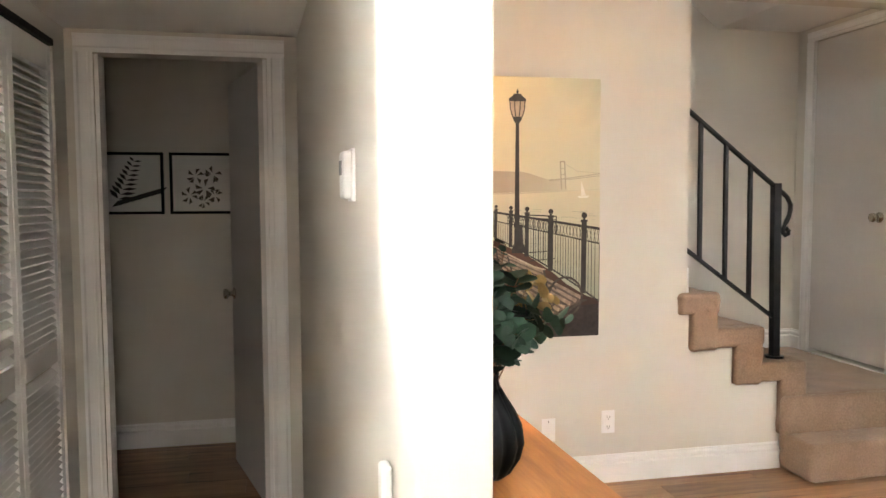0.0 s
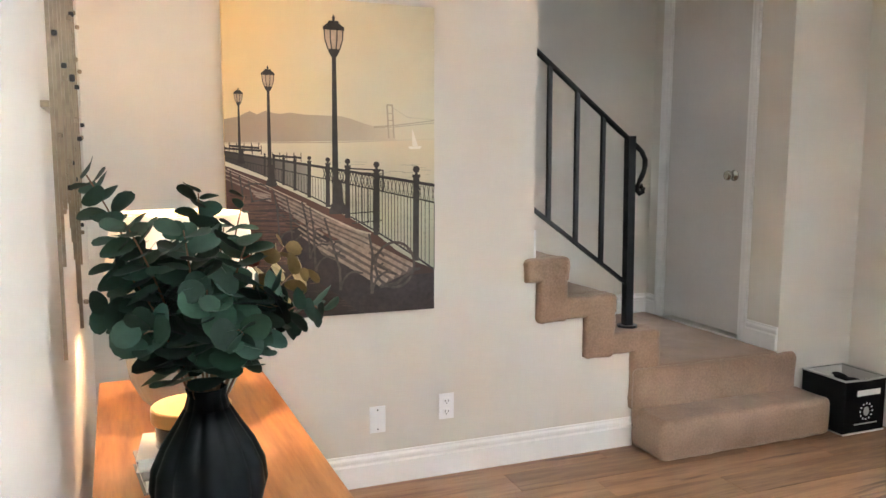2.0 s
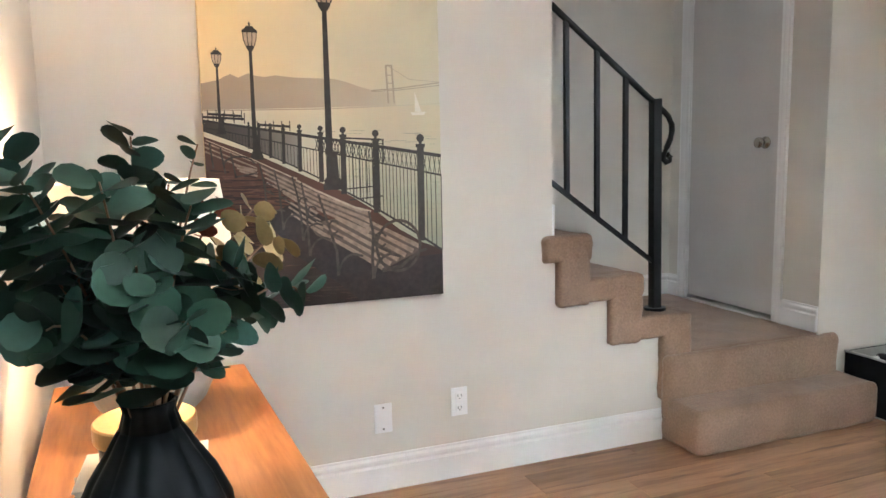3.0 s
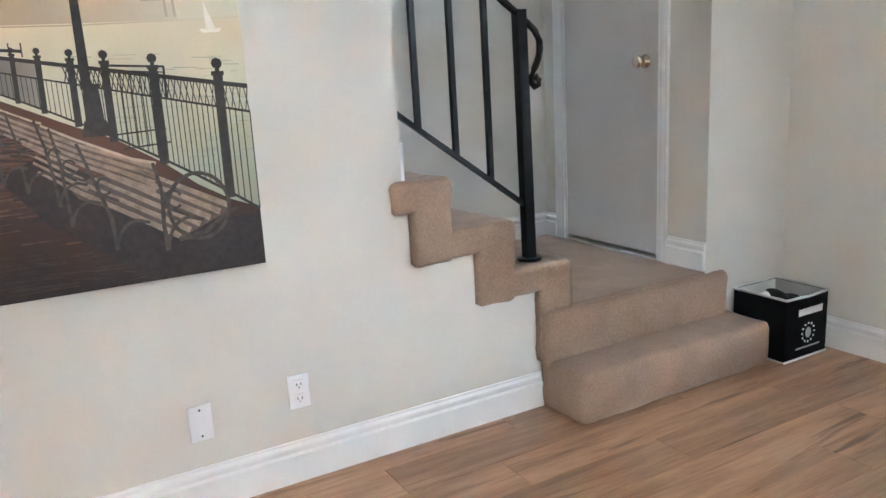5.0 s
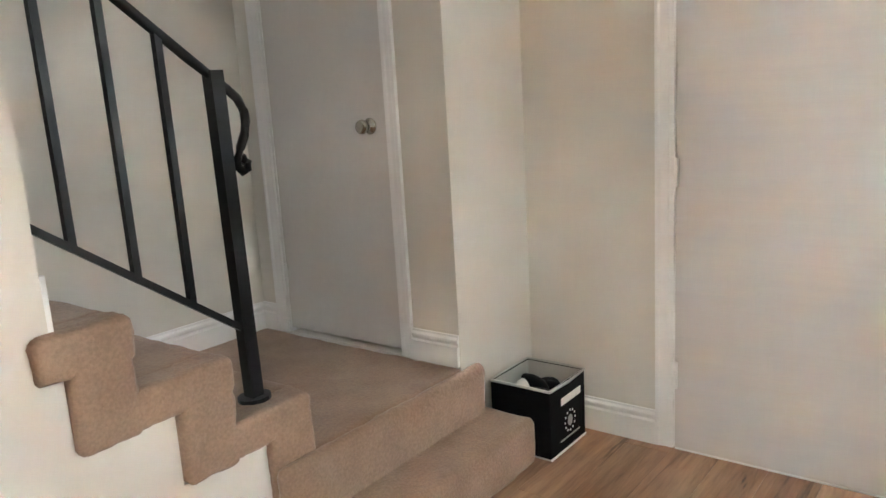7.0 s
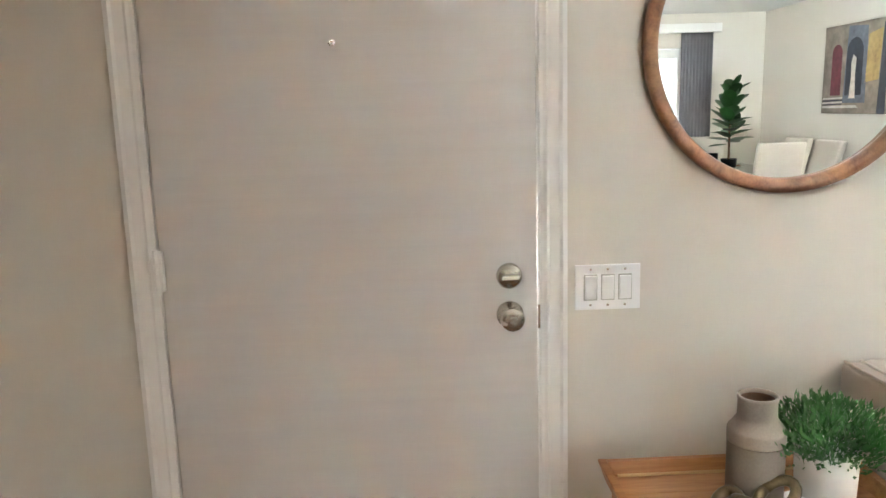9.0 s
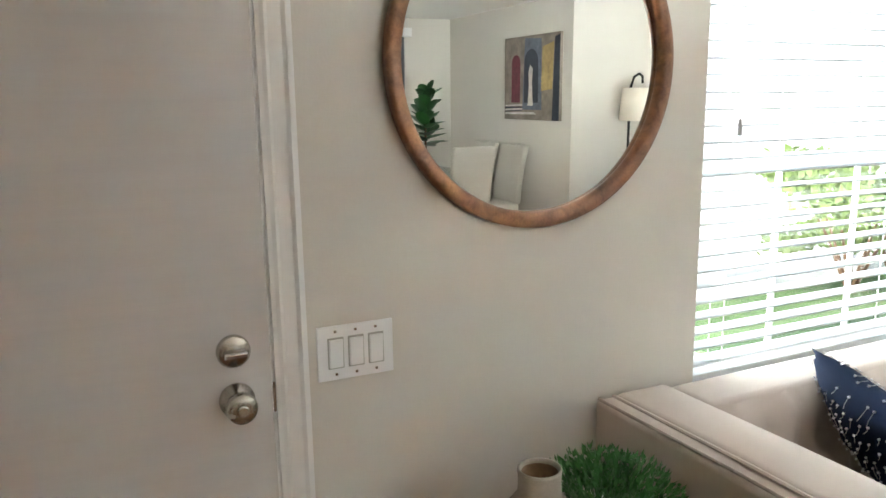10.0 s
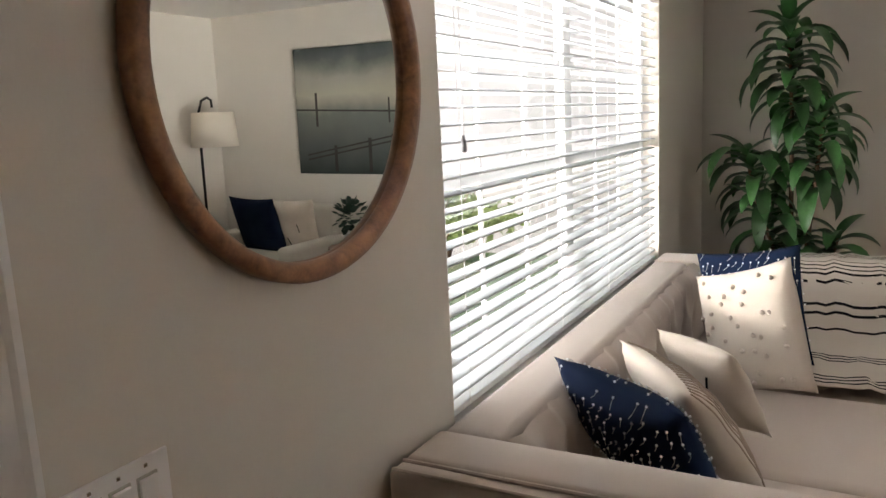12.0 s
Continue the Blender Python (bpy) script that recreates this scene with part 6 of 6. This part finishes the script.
bp = thing("canvas_print", "dark grey canvas print of a suspension bridge", "picture", (0.50, -3.30, 1.05))
part("canvas", box(0, 1.30, 0.002, 0.035, 0, 1.05, 0.003), gradient("bridge_sky", [(0.0, (0.035, 0.05, 0.05)), (0.45, (0.14, 0.16, 0.15)), (0.62, (0.42, 0.40, 0.33)), (0.78, (0.33, 0.33, 0.29)), (0.92, (0.10, 0.12, 0.12)), (1.0, (0.06, 0.08, 0.08))], 2, 0, 1.05, mottle=0.12, scale=3), bp)
br = [stroke((0.0, 0.545), (1.3, 0.50), 0.007), stroke((0.22, 0.40), (0.22, 0.68), 0.012), stroke((0.95, 0.42), (0.95, 0.62), 0.008)]
for x, k in ((0.40, 0.8), (0.75, 1.0), (0.98, 1.1), (1.2, 1.2)):
    br.append(stroke((x, 0.02), (x, 0.30 * k), 0.016))
br += [stroke((0.1, 0.16), (1.3, 0.37), 0.007), stroke((0.1, 0.12), (1.3, 0.33), 0.007)]
part("print_bridge", flat(br, 0.036), ink, bp)

fl_ = thing("floor_lamp", "dark floor lamp with a hanging off-white shade", "lamp", (-0.24, -2.85, 0))
part("base", lathe([(0, 0), (0.13, 0), (0.13, 0.02), (0.02, 0.03), (0, 0.03)], 28), "black_metal", fl_)
part("pole", bar([(0, 0, 0.02), (0, 0, 1.45), (0.005, 0, 1.60), (0.05, 0, 1.70), (0.12, 0, 1.725), (0.165, 0, 1.70), (0.17, 0, 1.64)], 0.012, 8), "black_metal", fl_, smooth=True)
fs = lathe([(0.20, 1.31), (0.175, 1.60), (0.173, 1.60), (0.198, 1.31), (0.20, 1.31)], 40)
bmesh.ops.translate(fs, vec=(0.17, 0, 0), verts=fs.verts[:])
part("shade", fs, "shade", fl_, "off-white drum shade", True)

ac = thing("loveseat", "white loveseat against the back wall", "sofa", (0.45, -2.82, 0))
part("base", soft(-0.6, 0.6, -0.40, 0.42, 0.08, 0.30, 0.02), "chairs", ac, "", True)
part("seat", soft(-0.47, 0.47, -0.2, 0.44, 0.30, 0.43, 0.03, 0.02), "chairs", ac, "", True)
part("backrest", soft(-0.56, 0.56, -0.44, -0.22, 0.28, 0.80, 0.04), "chairs", ac, "", True)
for x in (-0.65, 0.47):
    part("arm", soft(x, x + 0.18, -0.42, 0.42, 0.08, 0.56, 0.04), "chairs", ac, "", True)
for x in (-0.5, 0.5):
    for y in (-0.33, 0.33):
        part("leg", box(x - 0.025, x + 0.025, y - 0.025, y + 0.025, 0, 0.082), "walnut", ac)
pp = pillow("plain navy pillow on the white loveseat", pose(0.42, -2.78, 0.66, -16, 0, 8), 0.56, 0.50, 0.14, "navy")
pp = pillow("white pillow with black stitched marks on the loveseat", pose(0.72, -2.86, 0.65, -14, 0, -4), 0.50, 0.48, 0.13, "cream", "ticks")
sp = thing("side_stand", "small dark round side stand", "table", (1.33, -2.85, 0))
part("top", lathe([(0, 0.50), (0.2, 0.50), (0.2, 0.52), (0, 0.52)], 32), "walnut", sp)
for a in range(3):
    part("leg", bar([(0.16 * math.cos(a * 2.094), 0.16 * math.sin(a * 2.094), 0), (0.08 * math.cos(a * 2.094), 0.08 * math.sin(a * 2.094), 0.50)], 0.012, 6), "walnut", sp)
s2 = thing("potted_plant", "round bushy plant in a white pot on a stand", "plant", (1.33, -2.85, 0.5205))
part("pot", lathe([(0, 0), (0.06, 0), (0.075, 0.11), (0.068, 0.11), (0, 0.10)], 24), "white_pot", s2, "", True)
rnd = random.Random(7)
for i in range(90):
    d = Vector((rnd.uniform(-1, 1), rnd.uniform(-1, 1), rnd.uniform(-0.5, 1))).normalized()
    o = new("leaf", LV["leaf_b"][0])
    o.parent = s2
    o.matrix_basis = Matrix.Translation(Vector((0, 0, 0.23)) + d * rnd.uniform(0.05, 0.13)) @ d.to_track_quat('Y', 'Z').to_matrix().to_4x4()

# ---- floor planks ----
PW, PL = 0.178, 1.22
plank_me = {}


def plank_mesh(L, w):
    key = (round(L, 3), round(w, 3))
    if key not in plank_me:
        bm = bmesh.new()
        add_box(bm, 0.0006, L - 0.0006, 0.0006, w - 0.0006, -0.008, 0)
        top = [e for e in bm.edges if all(v.co.z > -0.001 for v in e.verts)]
        bmesh.ops.bevel(bm, geom=top, offset=0.0012, segments=1, affect='EDGES')
        plank_me[key] = mesh("plank", bm, "plank")
    return plank_me[key]


rnd = random.Random(17)
y, row = -3.29, 0
while y < 4.09:
    w = min(PW, 4.095 - y)
    lo = -2.99 if y < 0.62 else -1.79
    hi = 3.885 if y < 3.04 else -0.06
    x = lo - rnd.uniform(0, PL - 0.2)
    while x < hi:
        a, c = max(x, lo), min(x + PL, hi)
        if c - a > 0.02:
            o = new("plank", plank_mesh(c - a, w))
            o.parent = floor
            o.matrix_basis = pose(a, y, 0)
        x += PL
    y += PW
    row += 1
